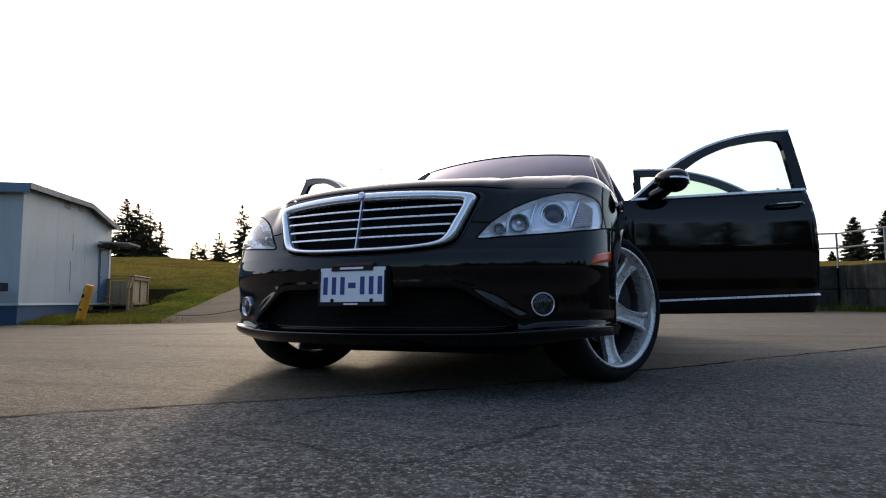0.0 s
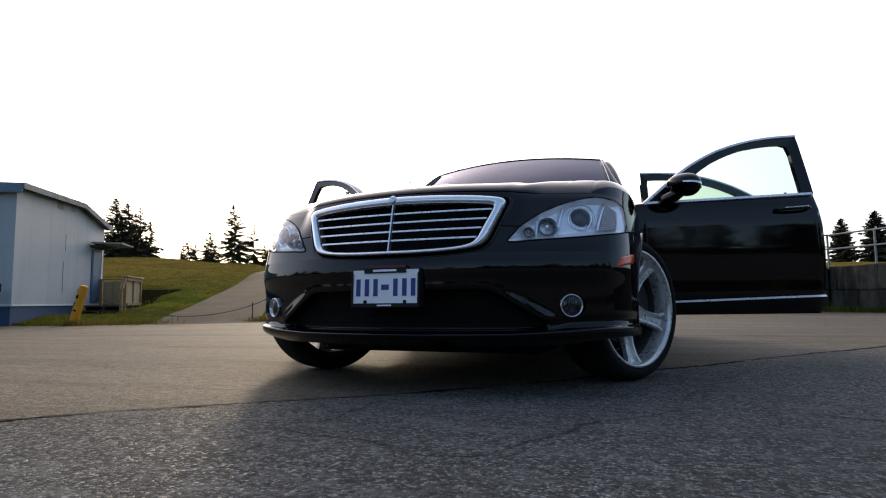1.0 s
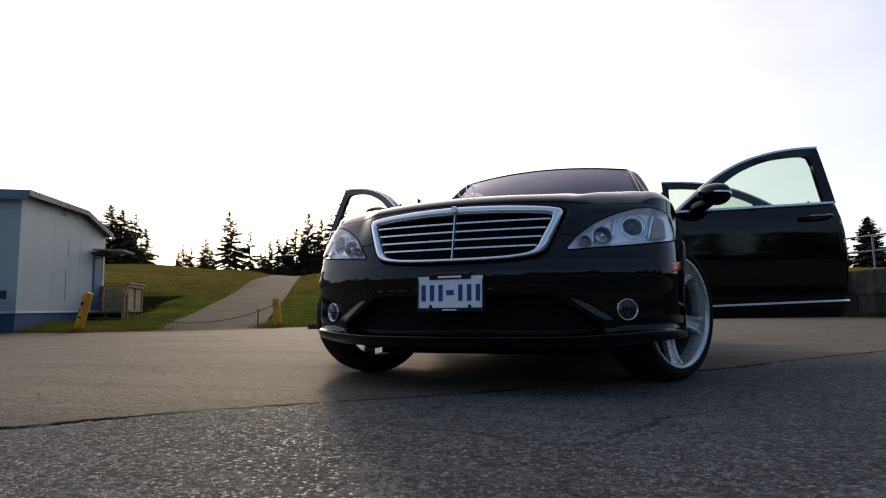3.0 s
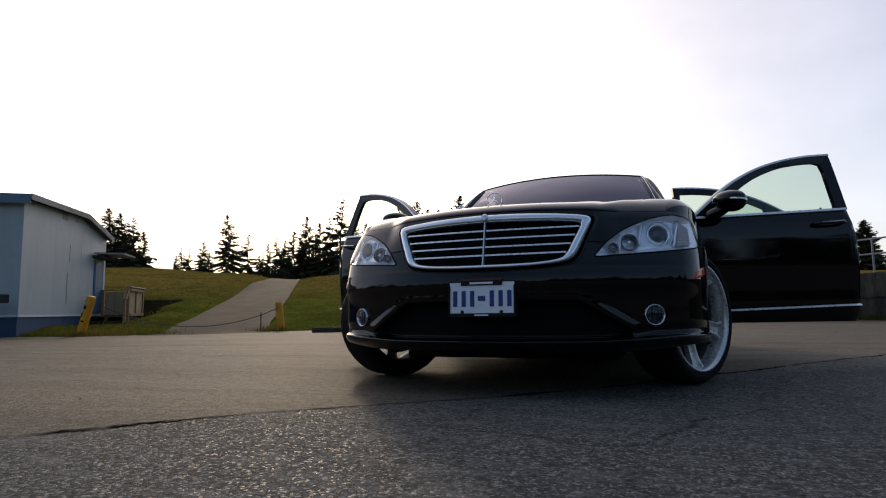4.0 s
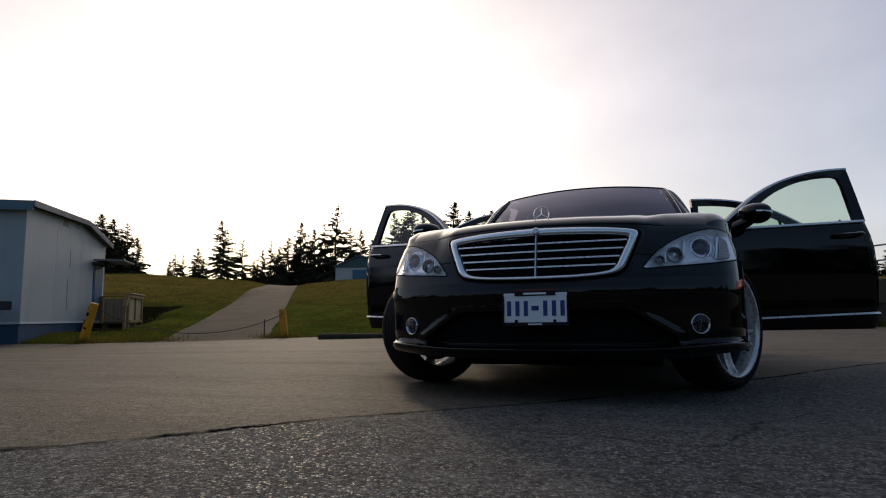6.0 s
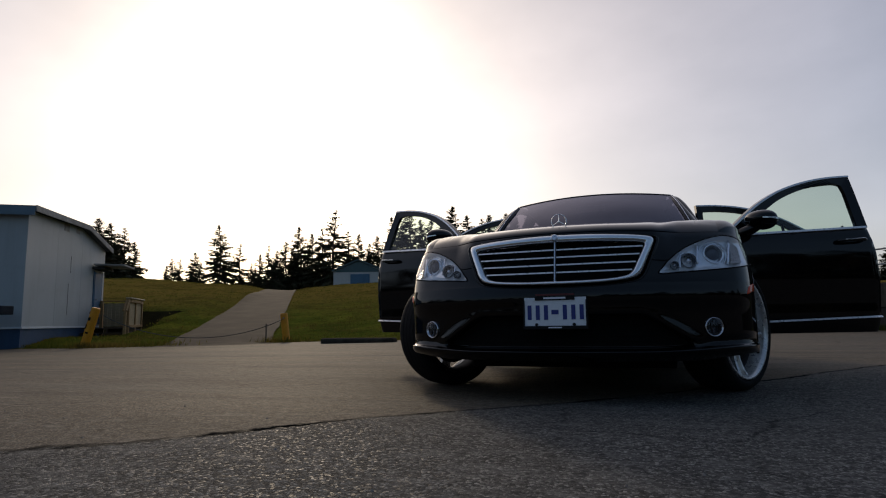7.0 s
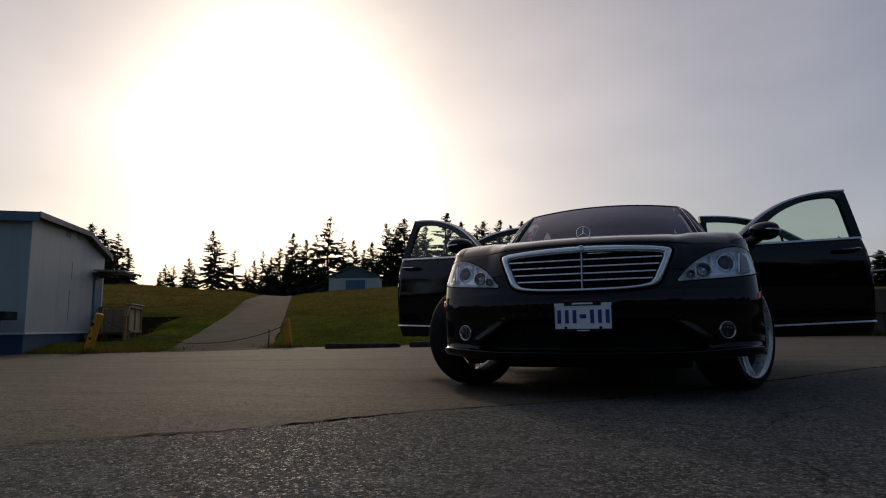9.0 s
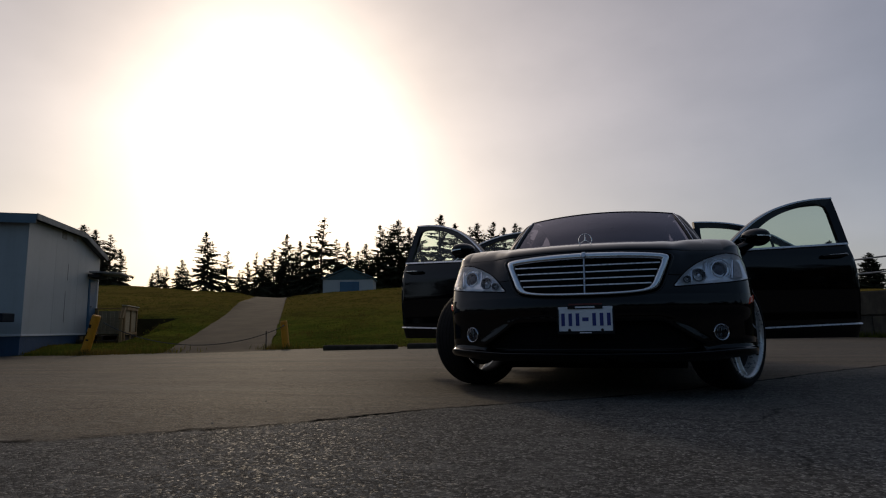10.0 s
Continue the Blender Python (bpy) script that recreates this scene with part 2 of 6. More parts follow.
def grass_blade():
    """Thin blades that let some light through."""
    m = Nodes("grass_blade").world_coord()
    isl = m.n.new("ShaderNodeNewGeometry").outputs["Random Per Island"]
    col = m.mix(isl, (0.042, 0.072, 0.010), (0.162, 0.156, 0.026))
    col = m.mix(m.ramp(m.noise(0.45, 5, 0.7), 0.42, 0.62, 0.0, 0.7), col, (0.168, 0.110, 0.034))
    m.set(Base_Color=col, Roughness=0.8)
    m.b.inputs["Specular IOR Level"].default_value = 0.05
    thin = m.n.new("ShaderNodeBsdfTranslucent")
    both = m.n.new("ShaderNodeMixShader")
    both.inputs[0].default_value = 0.4
    m.l.new(col, thin.inputs["Color"])
    m.l.new(m.b.outputs[0], both.inputs[1])
    m.l.new(thin.outputs[0], both.inputs[2])
    for nd in m.n:
        if nd.type == "OUTPUT_MATERIAL":
            m.l.new(both.outputs[0], nd.inputs["Surface"])
    return m.mat


def painted_wall(name, c, stain, rough=0.55):
    """Painted sheet siding with rain streaks."""
    m = Nodes(name)
    streak = m.noise(1.0, 6, 0.7, (3.2, 3.2, 0.25))
    speck = m.noise(26.0, 3)
    col = m.mix(m.ramp(streak, 0.45, 0.75, 0.0, 0.3), c, stain)
    col = m.mix(m.ramp(m.noise(0.9, 6, 0.7, (1, 1, 1.6)), 0.5, 0.75, 0.0, 0.4), col, stain)
    col = m.mix(m.ramp(m.noise(0.6, 4), 0.4, 0.7, 0, 0.25), col, tuple(0.75 * v for v in c))
    m.set(Base_Color=col, Roughness=m.ramp(speck, 0.3, 0.7, rough - 0.1, rough + 0.1)).bump(speck, 0.12, 0.003)
    return m.mat


def wood(name, c1, c2, along=(1, 1, 9)):
    m = Nodes(name)
    g = m.noise(6.0, 6, 0.65, along)
    col = m.mix(m.ramp(g, 0.35, 0.65), c1, c2)
    col = m.mix(m.math("MULTIPLY", m.random(), 0.35), col, tuple(0.6 * v for v in c1))
    m.set(Base_Color=col, Roughness=0.75).bump(g, 0.3, 0.004)
    return m.mat


def needles(name, c1, c2):
    m = Nodes(name)
    isl = m.n.new("ShaderNodeNewGeometry").outputs["Random Per Island"]
    col = m.mix(isl, c1, c2)
    col = m.mix(m.math("MULTIPLY", m.random(), 0.5), col, (0.030, 0.030, 0.012))
    m.set(Base_Color=col, Roughness=0.85)
    m.b.inputs["Specular IOR Level"].default_value = 0.2
    return m.mat


def block_concrete():
    """Old cast blocks: damp streaks from the top, moss and lime bloom."""
    m = Nodes("cast_concrete").world_coord()
    run = m.noise(1.6, 6, 0.7, (1, 1, 0.22))
    blot, fine = m.noise(2.2, 6, 0.65), m.noise(30.0, 4)
    col = m.mix(m.ramp(blot, 0.35, 0.68), (0.058, 0.054, 0.045), (0.115, 0.105, 0.082))
    col = m.mix(m.ramp(run, 0.42, 0.60, 0.0, 0.85), col, (0.016, 0.016, 0.015))
    col = m.mix(m.ramp(m.noise(1.1, 5, 0.7), 0.55, 0.70, 0.0, 0.6), col, (0.040, 0.046, 0.018))
    col = m.mix(m.math("MULTIPLY", m.random(), 0.5), col, (0.028, 0.028, 0.026))
    col = m.mix(m.ramp(fine, 0.4, 0.7, 0, 0.3), col, (0.03, 0.03, 0.028))
    m.set(Base_Color=col, Roughness=0.92)
    m.b.inputs["Specular IOR Level"].default_value = 0.1
    m.bump(fine, 0.5, 0.006)
    return m.mat


MAT = {
    "asphalt": asphalt(),
    "grass": grass(),
    "blade": grass_blade(),
    "path": surface("path_asphalt", (0.040, 0.034, 0.027), (0.070, 0.058, 0.047), 1.2, 0.92, 0, 0.5, 40, (0.039, 0.035, 0.030)),
    "wall": painted_wall("white_siding", (0.420, 0.460, 0.470), (0.300, 0.320, 0.320)),
    "skirt": painted_wall("blue_skirting", (0.026, 0.072, 0.150), (0.016, 0.033, 0.058)),
    "trim": painted_wall("white_trim", (0.66, 0.70, 0.72), (0.520, 0.546, 0.546)),
    "fascia": painted_wall("blue_grey_fascia", (0.130, 0.208, 0.273), (0.065, 0.091, 0.104)),
    "edge": surface("weathered_roof_edge", (0.442, 0.429, 0.403), (0.260, 0.247, 0.234), 2.0, 0.8, 0, 0.4, 9, (0.130, 0.130, 0.117)),
    "roofing": surface("roofing_felt", (0.065, 0.072, 0.078), (0.117, 0.124, 0.130), 3.0, 0.9, 0, 0.5, 30),
    "door": painted_wall("blue_door_paint", (0.058, 0.156, 0.273), (0.033, 0.078, 0.130), 0.45),
    "stain": surface("soffit_stain", (0.10, 0.10, 0.10), (0.05, 0.05, 0.05), 3.0, 0.9),
    "yellow": surface("worn_yellow_paint", (0.80, 0.33, 0.008), (0.64, 0.25, 0.008), 3.0, 0.55, 0, 0.2, 9, (0.25, 0.15, 0.04)),
    "black": surface("black_rubber", (0.016, 0.013, 0.011), (0.028, 0.023, 0.019), 8.0, 0.95, 0, 0.2),
    "stop": surface("weathered_rubber", (0.040, 0.034, 0.026), (0.070, 0.060, 0.046), 5.0, 0.95, 0, 0.4, 20, (0.022, 0.018, 0.014)),
    "plank": wood("tan_planks", (0.30, 0.175, 0.070), (0.42, 0.26, 0.115)),
    "panel": wood("pale_weathered_boards", (0.42, 0.315, 0.175), (0.56, 0.43, 0.255)),
    "cap": wood("sun_bleached_rail", (0.46, 0.38, 0.26), (0.56, 0.48, 0.34)),
    "grit": surface("loose_grit", (0.30, 0.28, 0.25), (0.12, 0.11, 0.10), 30.0, 0.8),
    # shade of the hollow's bank, put into the colour
    "shaded_bank": surface("bank_shade", (0.018, 0.017, 0.007), (0.036, 0.030, 0.012), 3.0, 0.95, 0, 0.8, 9, (0.030, 0.036, 0.008)),
    "deck": wood("dark_deck_boards", (0.055, 0.035, 0.022), (0.09, 0.058, 0.036), (9, 1, 1)),
    "block": block_concrete(),
    "rail": surface("galvanised_pipe", (0.24, 0.245, 0.25), (0.34, 0.345, 0.35), 6.0, 0.6, 0.3, 0.1),
    "cable": surface("steel_cable", (0.07, 0.07, 0.07), (0.12, 0.115, 0.11), 20.0, 0.6, 0.5, 0.2),
    "bark": surface("fir_bark", (0.055, 0.042, 0.032), (0.09, 0.07, 0.055), 4.0, 0.95, 0, 0.8),
    # needle tones lightened and browned: haze and sunlit edges put into the colour
    "needle": needles("fir_needles", (0.026, 0.034, 0.016), (0.078, 0.070, 0.036)),
    "leaf": needles("broad_leaves", (0.014, 0.026, 0.008), (0.045, 0.060, 0.020)),
    "hutwall": painted_wall("cream_hut_wall", (0.50, 0.53, 0.55), (0.35, 0.36, 0.36)),
    "hutroof": surface("blue_green_metal_roof", (0.05, 0.10, 0.12), (0.07, 0.13, 0.15), 1.0, 0.5, 0.2, 0.1),
    "bench": surface("dark_painted_steel", (0.016, 0.02, 0.026), (0.03, 0.036, 0.044), 5.0, 0.6),
}


# ---- builders ----
def part(name, bm, material, parent=None, label="", smooth=False):
    me = bpy.data.meshes.new(name)
    bmesh.ops.recalc_face_normals(bm, faces=bm.faces)
    bm.to_mesh(me)
    bm.free()
    if smooth:
        me.polygons.foreach_set("use_smooth", [True] * len(me.polygons))
    me.materials.append(material)
    ob = new(name, me)
    if parent:
        ob.parent = parent
    if label:
        tagged(ob, label)
    return ob


def empty(name, m, label, category, group="", kind=""):
    ob = new(name)
    ob.empty_display_size = 0.2
    ob.matrix_world = m
    return tagged(ob, label, category, group, kind)


def box(bm, x0, x1, y0, y1, z0, z1, bevel=0.0, m=None):
    vs = [bm.verts.new((x, y, z)) for x in (x0, x1) for y in (y0, y1) for z in (z0, z1)]
    fs = [bm.faces.new([vs[i] for i in q]) for q in ((0, 1, 3, 2), (4, 6, 7, 5), (0, 4, 5, 1), (2, 3, 7, 6), (0, 2, 6, 4), (1, 5, 7, 3))]
    if bevel:
        es = list({e for f in fs for e in f.edges})
        out = bmesh.ops.bevel(bm, geom=es, offset=bevel, segments=2, affect="EDGES", profile=0.5)
        vs = list({v for f in out["faces"] for v in f.verts} | {v for v in vs if v.is_valid})
    if m is not None:
        bmesh.ops.transform(bm, matrix=m, verts=[v for v in vs if v.is_valid])
    return bm


def tube(bm, pts, r, seg=8, closed=False, caps=True):
    """A round bar along pts; r is a number or one per point."""
    pts = [Vector(p) for p in pts]
    n = len(pts)
    rs = r if isinstance(r, (list, tuple)) else [r] * n
    rings, ref = [], None
    for i, p in enumerate(pts):
        a, b = pts[(i - 1) % n if closed else max(i - 1, 0)], pts[(i + 1) % n if closed else min(i + 1, n - 1)]
        t = (b - a).normalized()
        if ref is None:
            ref = Vector((0, 0, 1)) if abs(t.z) < 0.9 else Vector((1, 0, 0))
        u = (ref - t * ref.dot(t)).normalized()
        ref = u
        v = t.cross(u)
        rings.append([bm.verts.new(p + (u * math.cos(k * math.tau / seg) + v * math.sin(k * math.tau / seg)) * rs[i]) for k in range(seg)])
    for i in range(n if closed else n - 1):
        p, q = rings[i], rings[(i + 1) % n]
        for k in range(seg):
            bm.faces.new((p[k], p[(k + 1) % seg], q[(k + 1) % seg], q[k]))
    if caps and not closed:
        bm.faces.new(rings[0][::-1])
        bm.faces.new(rings[-1])
    return bm


def grid(bm, f, nu, nv, keep=None):
    """A sheet from f(u, v), u and v in 0..1; keep(point) drops faces by their middle."""
    vs = [[bm.verts.new(f(i / nu, j / nv)) for j in range(nv + 1)] for i in range(nu + 1)]
    for i in range(nu):
        for j in range(nv):
            q = (vs[i][j], vs[i + 1][j], vs[i + 1][j + 1], vs[i][j + 1])
            if keep is None or keep((q[0].co + q[1].co + q[2].co + q[3].co) / 4):
                bm.faces.new(q)
    if keep is not None:
        bmesh.ops.delete(bm, geom=[v for v in bm.verts if not v.link_faces], context="VERTS")
    return bm


def smooth01(t):
    t = min(1.0, max(0.0, t))
    return t * t * (3 - 2 * t)


# ---- ground ----
def ground_z(x, y):
    """The lot drains away from the near hump, and to the far side."""
    near = 0.05 * (1 - smooth01((y + 1.1) / 1.7))
    return near - 0.2 * smooth01(-x / 17.0) * smooth01((y + 3) / 8)


def hill_pq(x, y):
    return 0.917 * x + 0.40 * y, -0.40 * x + 0.917 * y


def hill_xy(p, q):
    k = 0.917 * 0.917 + 0.16
    return (0.917 * p - 0.40 * q) / k, (0.40 * p + 0.917 * q) / k


def hill_edge(p):
    return 14.6 - 2.2 * smooth01((p + 4.5) / 4.0) + 0.4 * smooth01((-7 - p) / 3) + 1.5 * smooth01((-11 - p) / 4)


def path_p(q):
    s = (q - 14.0) / 30.0
    return -6.1 - 4.4 * s


def ridge_z(p):
    rows = ((-40, 4.4), (-23, 4.15), (-14, 3.55), (-11.5, 3.28), (-9.6, 3.25), (-7.4, 3.36), (-5, 3.52), (0, 3.8), (5, 3.85), (12, 3.5), (30, 3.3))
    for (a, za), (b, zb) in zip(rows, rows[1:]):
        if p <= b:
            return za + (zb - za) * smooth01((p - a) / (b - a))
    return rows[-1][1]


def hill_z(p, q, rough=1.0):
    e = hill_edge(p)
    flat = smooth01((-9.3 - p) / 2.2)
    e2 = e + flat * (24.0 - e)
    if flat > 0 and e < q < e2:
        low = -0.15 + 0.20 * smooth01((q - e) / 2.0) - 0.15 * smooth01((q - e - 3) / 5.0) * smooth01((-10.5 - p) / 1.5)
        if q < e2:
            return low + 0.03 * noise.noise((p * 0.6, q * 0.6, 0))
    lift = 0.05 * flat
    e = e2
    s = (q - e) / (44.0 - e)
    crest = ridge_z(p)
    if s <= 0:
        return -0.16 + 3.0 * s
    up = s if s < 0.85 else 0.85 + 0.13 * math.sin((min(s, 1.15) - 0.85) / 0.3 * math.pi / 2)
    up = up / 0.98
    z = -0.15 + (crest + 0.15) * (0.25 * smooth01(up) + 0.75 * up)
    if s > 1.15:
        z -= 0.012 * (q - 44.0)
    cut = math.exp(-(((p - path_p(q)) / 2.3) ** 2))
    z -= 0.22 * cut * smooth01(s * 1.1)
    z += 1.15 * flat * smooth01((q - e) / 0.8) * (1 - smooth01((q - 28) / 14)) + lift
    return z + rough * 0.05 * noise.noise((p * 0.6, q * 0.6, 0)) * smooth01(s * 6)


def build_ground():
    def steps(lo, hi, fine_lo, fine_hi, fine, coarse):
        a = [fine_lo - (fine_lo - lo) * (i / coarse) ** 3 for i in range(coarse, 0, -1)]
        b = [fine_lo + (fine_hi - fine_lo) * i / fine for i in range(fine + 1)]
        c = [fine_hi + (hi - fine_hi) * (i / coarse) ** 3 for i in range(1, coarse + 1)]
        return a + b + c
    xs, ys = steps(-1500, 1500, -8, 8, 64, 24), steps(-1500, 1500, -5, 12, 68, 24)
    me = bpy.data.meshes.new("ground")
    verts = [(x, y, ground_z(x, y)) for x in xs for y in ys]
    n = len(ys)
    me.from_pydata(verts, [], [(i * n + j, (i + 1) * n + j, (i + 1) * n + j + 1, i * n + j + 1) for i in range(len(xs) - 1) for j in range(n - 1)])
    me.polygons.foreach_set("use_smooth", [True] * len(me.polygons))
    me.materials.append(MAT["asphalt"])
    tagged(new("ground", me), "grey cracked asphalt parking lot, coarse near a ragged seam", "ground", kind="structure")


def build_hill():
    bm = bmesh.new()

    def f(u, v):
        p = -75 + 115 * u
        q = hill_edge(p) - 0.4 + (v ** 1.5) * 110
        x, y = hill_xy(p, q)
        return x, y, hill_z(p, q)
    grid(bm, f, 200, 130)
    tagged(part("grass_slope", bm, MAT["grass"], smooth=True), "green and straw-brown mown grass slope beside the lot", "grass", kind="structure")
    bm = bmesh.new()

    def g(u, v):
        q = 13.3 + 34 * v
        s = (q - 14) / 30
        p = path_p(q) + (u - 0.5) * (3.0 - 0.45 * s + 0.7 * max(0, 1 - (q - 13.3) / 2.0) ** 2) + (2 * u - 1) * 0.07 * (noise.noise((q * 0.5, u * 3, 2)) + 0.5 * noise.noise((q * 1.7, u * 3, 5)))
        x, y = hill_xy(p, q)
        return x, y, max(hill_z(p, q, 0.0), ground_z(x, y)) + 0.006 + 0.05 * smooth01(v * 10) - 0.02 * smooth01(v * 10) * abs(2 * u - 1) ** 4
    grid(bm, g, 14, 240)
    tagged(part("path", bm, MAT["path"], smooth=True), "worn grey asphalt footpath climbing the grass slope", "path", kind="structure")
    # strip along the shaded hollow; its dark colour stands in for the shade
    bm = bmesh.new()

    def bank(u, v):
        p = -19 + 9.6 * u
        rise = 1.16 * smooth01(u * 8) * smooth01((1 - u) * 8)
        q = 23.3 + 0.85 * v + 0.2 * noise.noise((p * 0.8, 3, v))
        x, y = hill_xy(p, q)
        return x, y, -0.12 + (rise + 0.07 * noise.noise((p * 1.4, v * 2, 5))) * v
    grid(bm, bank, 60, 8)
    tagged(part("shade_bank", bm, MAT["shaded_bank"], smooth=True), "bank at the foot of the slope, its shade put into the dark colour", "bank", kind="structure")
    # blades along the lower slope
    rnd = random.Random(7)
    verts, faces = [], []
    for _ in range(16000):
        p = rnd.uniform(-16, 3.5)
        q = hill_edge(p) + (rnd.random() ** 2.5) * 5 - 0.25
        if abs(p - path_p(q)) < 1.45 - 0.2 * (q - 14) / 30:
            continue
        x, y = hill_xy(p, q)
        z = max(hill_z(p, q), ground_z(x, y) - 0.02)
        a, h = rnd.uniform(0, math.tau), rnd.uniform(0.02, 0.06) * (1.6 if q < hill_edge(p) + 0.5 else 1)
        w, lx, ly = rnd.uniform(0.006, 0.014), rnd.uniform(-0.05, 0.05), rnd.uniform(-0.05, 0.05)
        i = len(verts)
        verts += [(x - w * math.cos(a), y - w * math.sin(a), z - 0.01), (x + w * math.cos(a), y + w * math.sin(a), z - 0.01), (x + lx, y + ly, z + h)]
        faces.append((i, i + 1, i + 2))
    # clumps of longer blades over the whole slope
    for _ in range(9000):
        p = rnd.uniform(-24, 4)
        q = hill_edge(p) + rnd.random() ** 1.3 * 32
        if abs(p - path_p(q)) < 1.62 - 0.2 * (q - 14) / 30 or noise.noise((p * 0.5, q * 0.5, 9)) < rnd.uniform(-0.5, 0.3):
            continue
        for _ in range(6):
            x, y = hill_xy(p + rnd.gauss(0, 0.10), q + rnd.gauss(0, 0.10))
            z = max(hill_z(*hill_pq(x, y)), ground_z(x, y) - 0.02)
            a, h = rnd.uniform(0, math.tau), rnd.uniform(0.03, 0.09)
            w, lx, ly = rnd.uniform(0.010, 0.024), rnd.uniform(-0.06, 0.06), rnd.uniform(-0.06, 0.06)
            i = len(verts)
            verts += [(x - w * math.cos(a), y - w * math.sin(a), z - 0.02), (x + w * math.cos(a), y + w * math.sin(a), z - 0.02), (x + lx, y + ly, z + h)]
            faces.append((i, i + 1, i + 2))
    # tufts at the feet of the posts
    for cx, cy, spread, count in ((-15.05, 9.55, 0.42, 700), (-9.75, 11.5, 0.40, 500), (-13.6, 10.1, 0.8, 500)):
        for _ in range(count):
            x, y = cx + rnd.gauss(0, spread), cy + rnd.gauss(0, spread * 0.5)
            z = max(hill_z(*hill_pq(x, y)), ground_z(x, y)) - 0.01
            a, h = rnd.uniform(0, math.tau), rnd.uniform(0.06, 0.22)
            w, lx, ly = rnd.uniform(0.008, 0.016), rnd.uniform(-0.09, 0.09), rnd.uniform(-0.09, 0.09)
            i = len(verts)
            verts += [(x - w * math.cos(a), y - w * math.sin(a), z), (x + w * math.cos(a), y + w * math.sin(a), z), (x + lx, y + ly, z + h)]
            faces.append((i, i + 1, i + 2))
    me = bpy.data.meshes.new("grass_blades")
    me.from_pydata(verts, [], faces)
    me.materials.append(MAT["blade"])
    tagged(new("grass_blades", me), "short green and dry grass blades on the slope", "grass", kind="stuff")


def build_pebbles():
    """Loose grit on the lot."""
    rnd = random.Random(21)
    verts, faces = [], []
    for _ in range(420):
        x, y = rnd.uniform(-9, 5), rnd.uniform(-1.6, 8) if rnd.random() < 0.6 else rnd.uniform(-1.8, 2)
        s = rnd.uniform(0.003, 0.008)
        z = ground_z(x, y)
        i = len(verts)
        a = rnd.uniform(0, math.tau)
        ring = [(x + s * rnd.uniform(0.7, 1.3) * math.cos(a + k * math.tau / 5), y + s * rnd.uniform(0.7, 1.3) * math.sin(a + k * math.tau / 5), z - 0.001) for k in range(5)]
        verts += ring + [(x, y, z + s * rnd.uniform(0.5, 0.9))]
        faces += [(i + k, i + (k + 1) % 5, i + 5) for k in range(5)]
    me = bpy.data.meshes.new("grit")
    me.from_pydata(verts, [], faces)
    me.materials.append(MAT["grit"])
    tagged(new("grit", me), "loose pale grit scattered on the asphalt", "grit", kind="stuff")


build_ground()
build_hill()
build_pebbles()


# ---- white building with blue skirting ----
BC = Vector((-16.97, 9.03, 0))
BDIR = Vector((-4.53, 6.47, 0)).normalized()


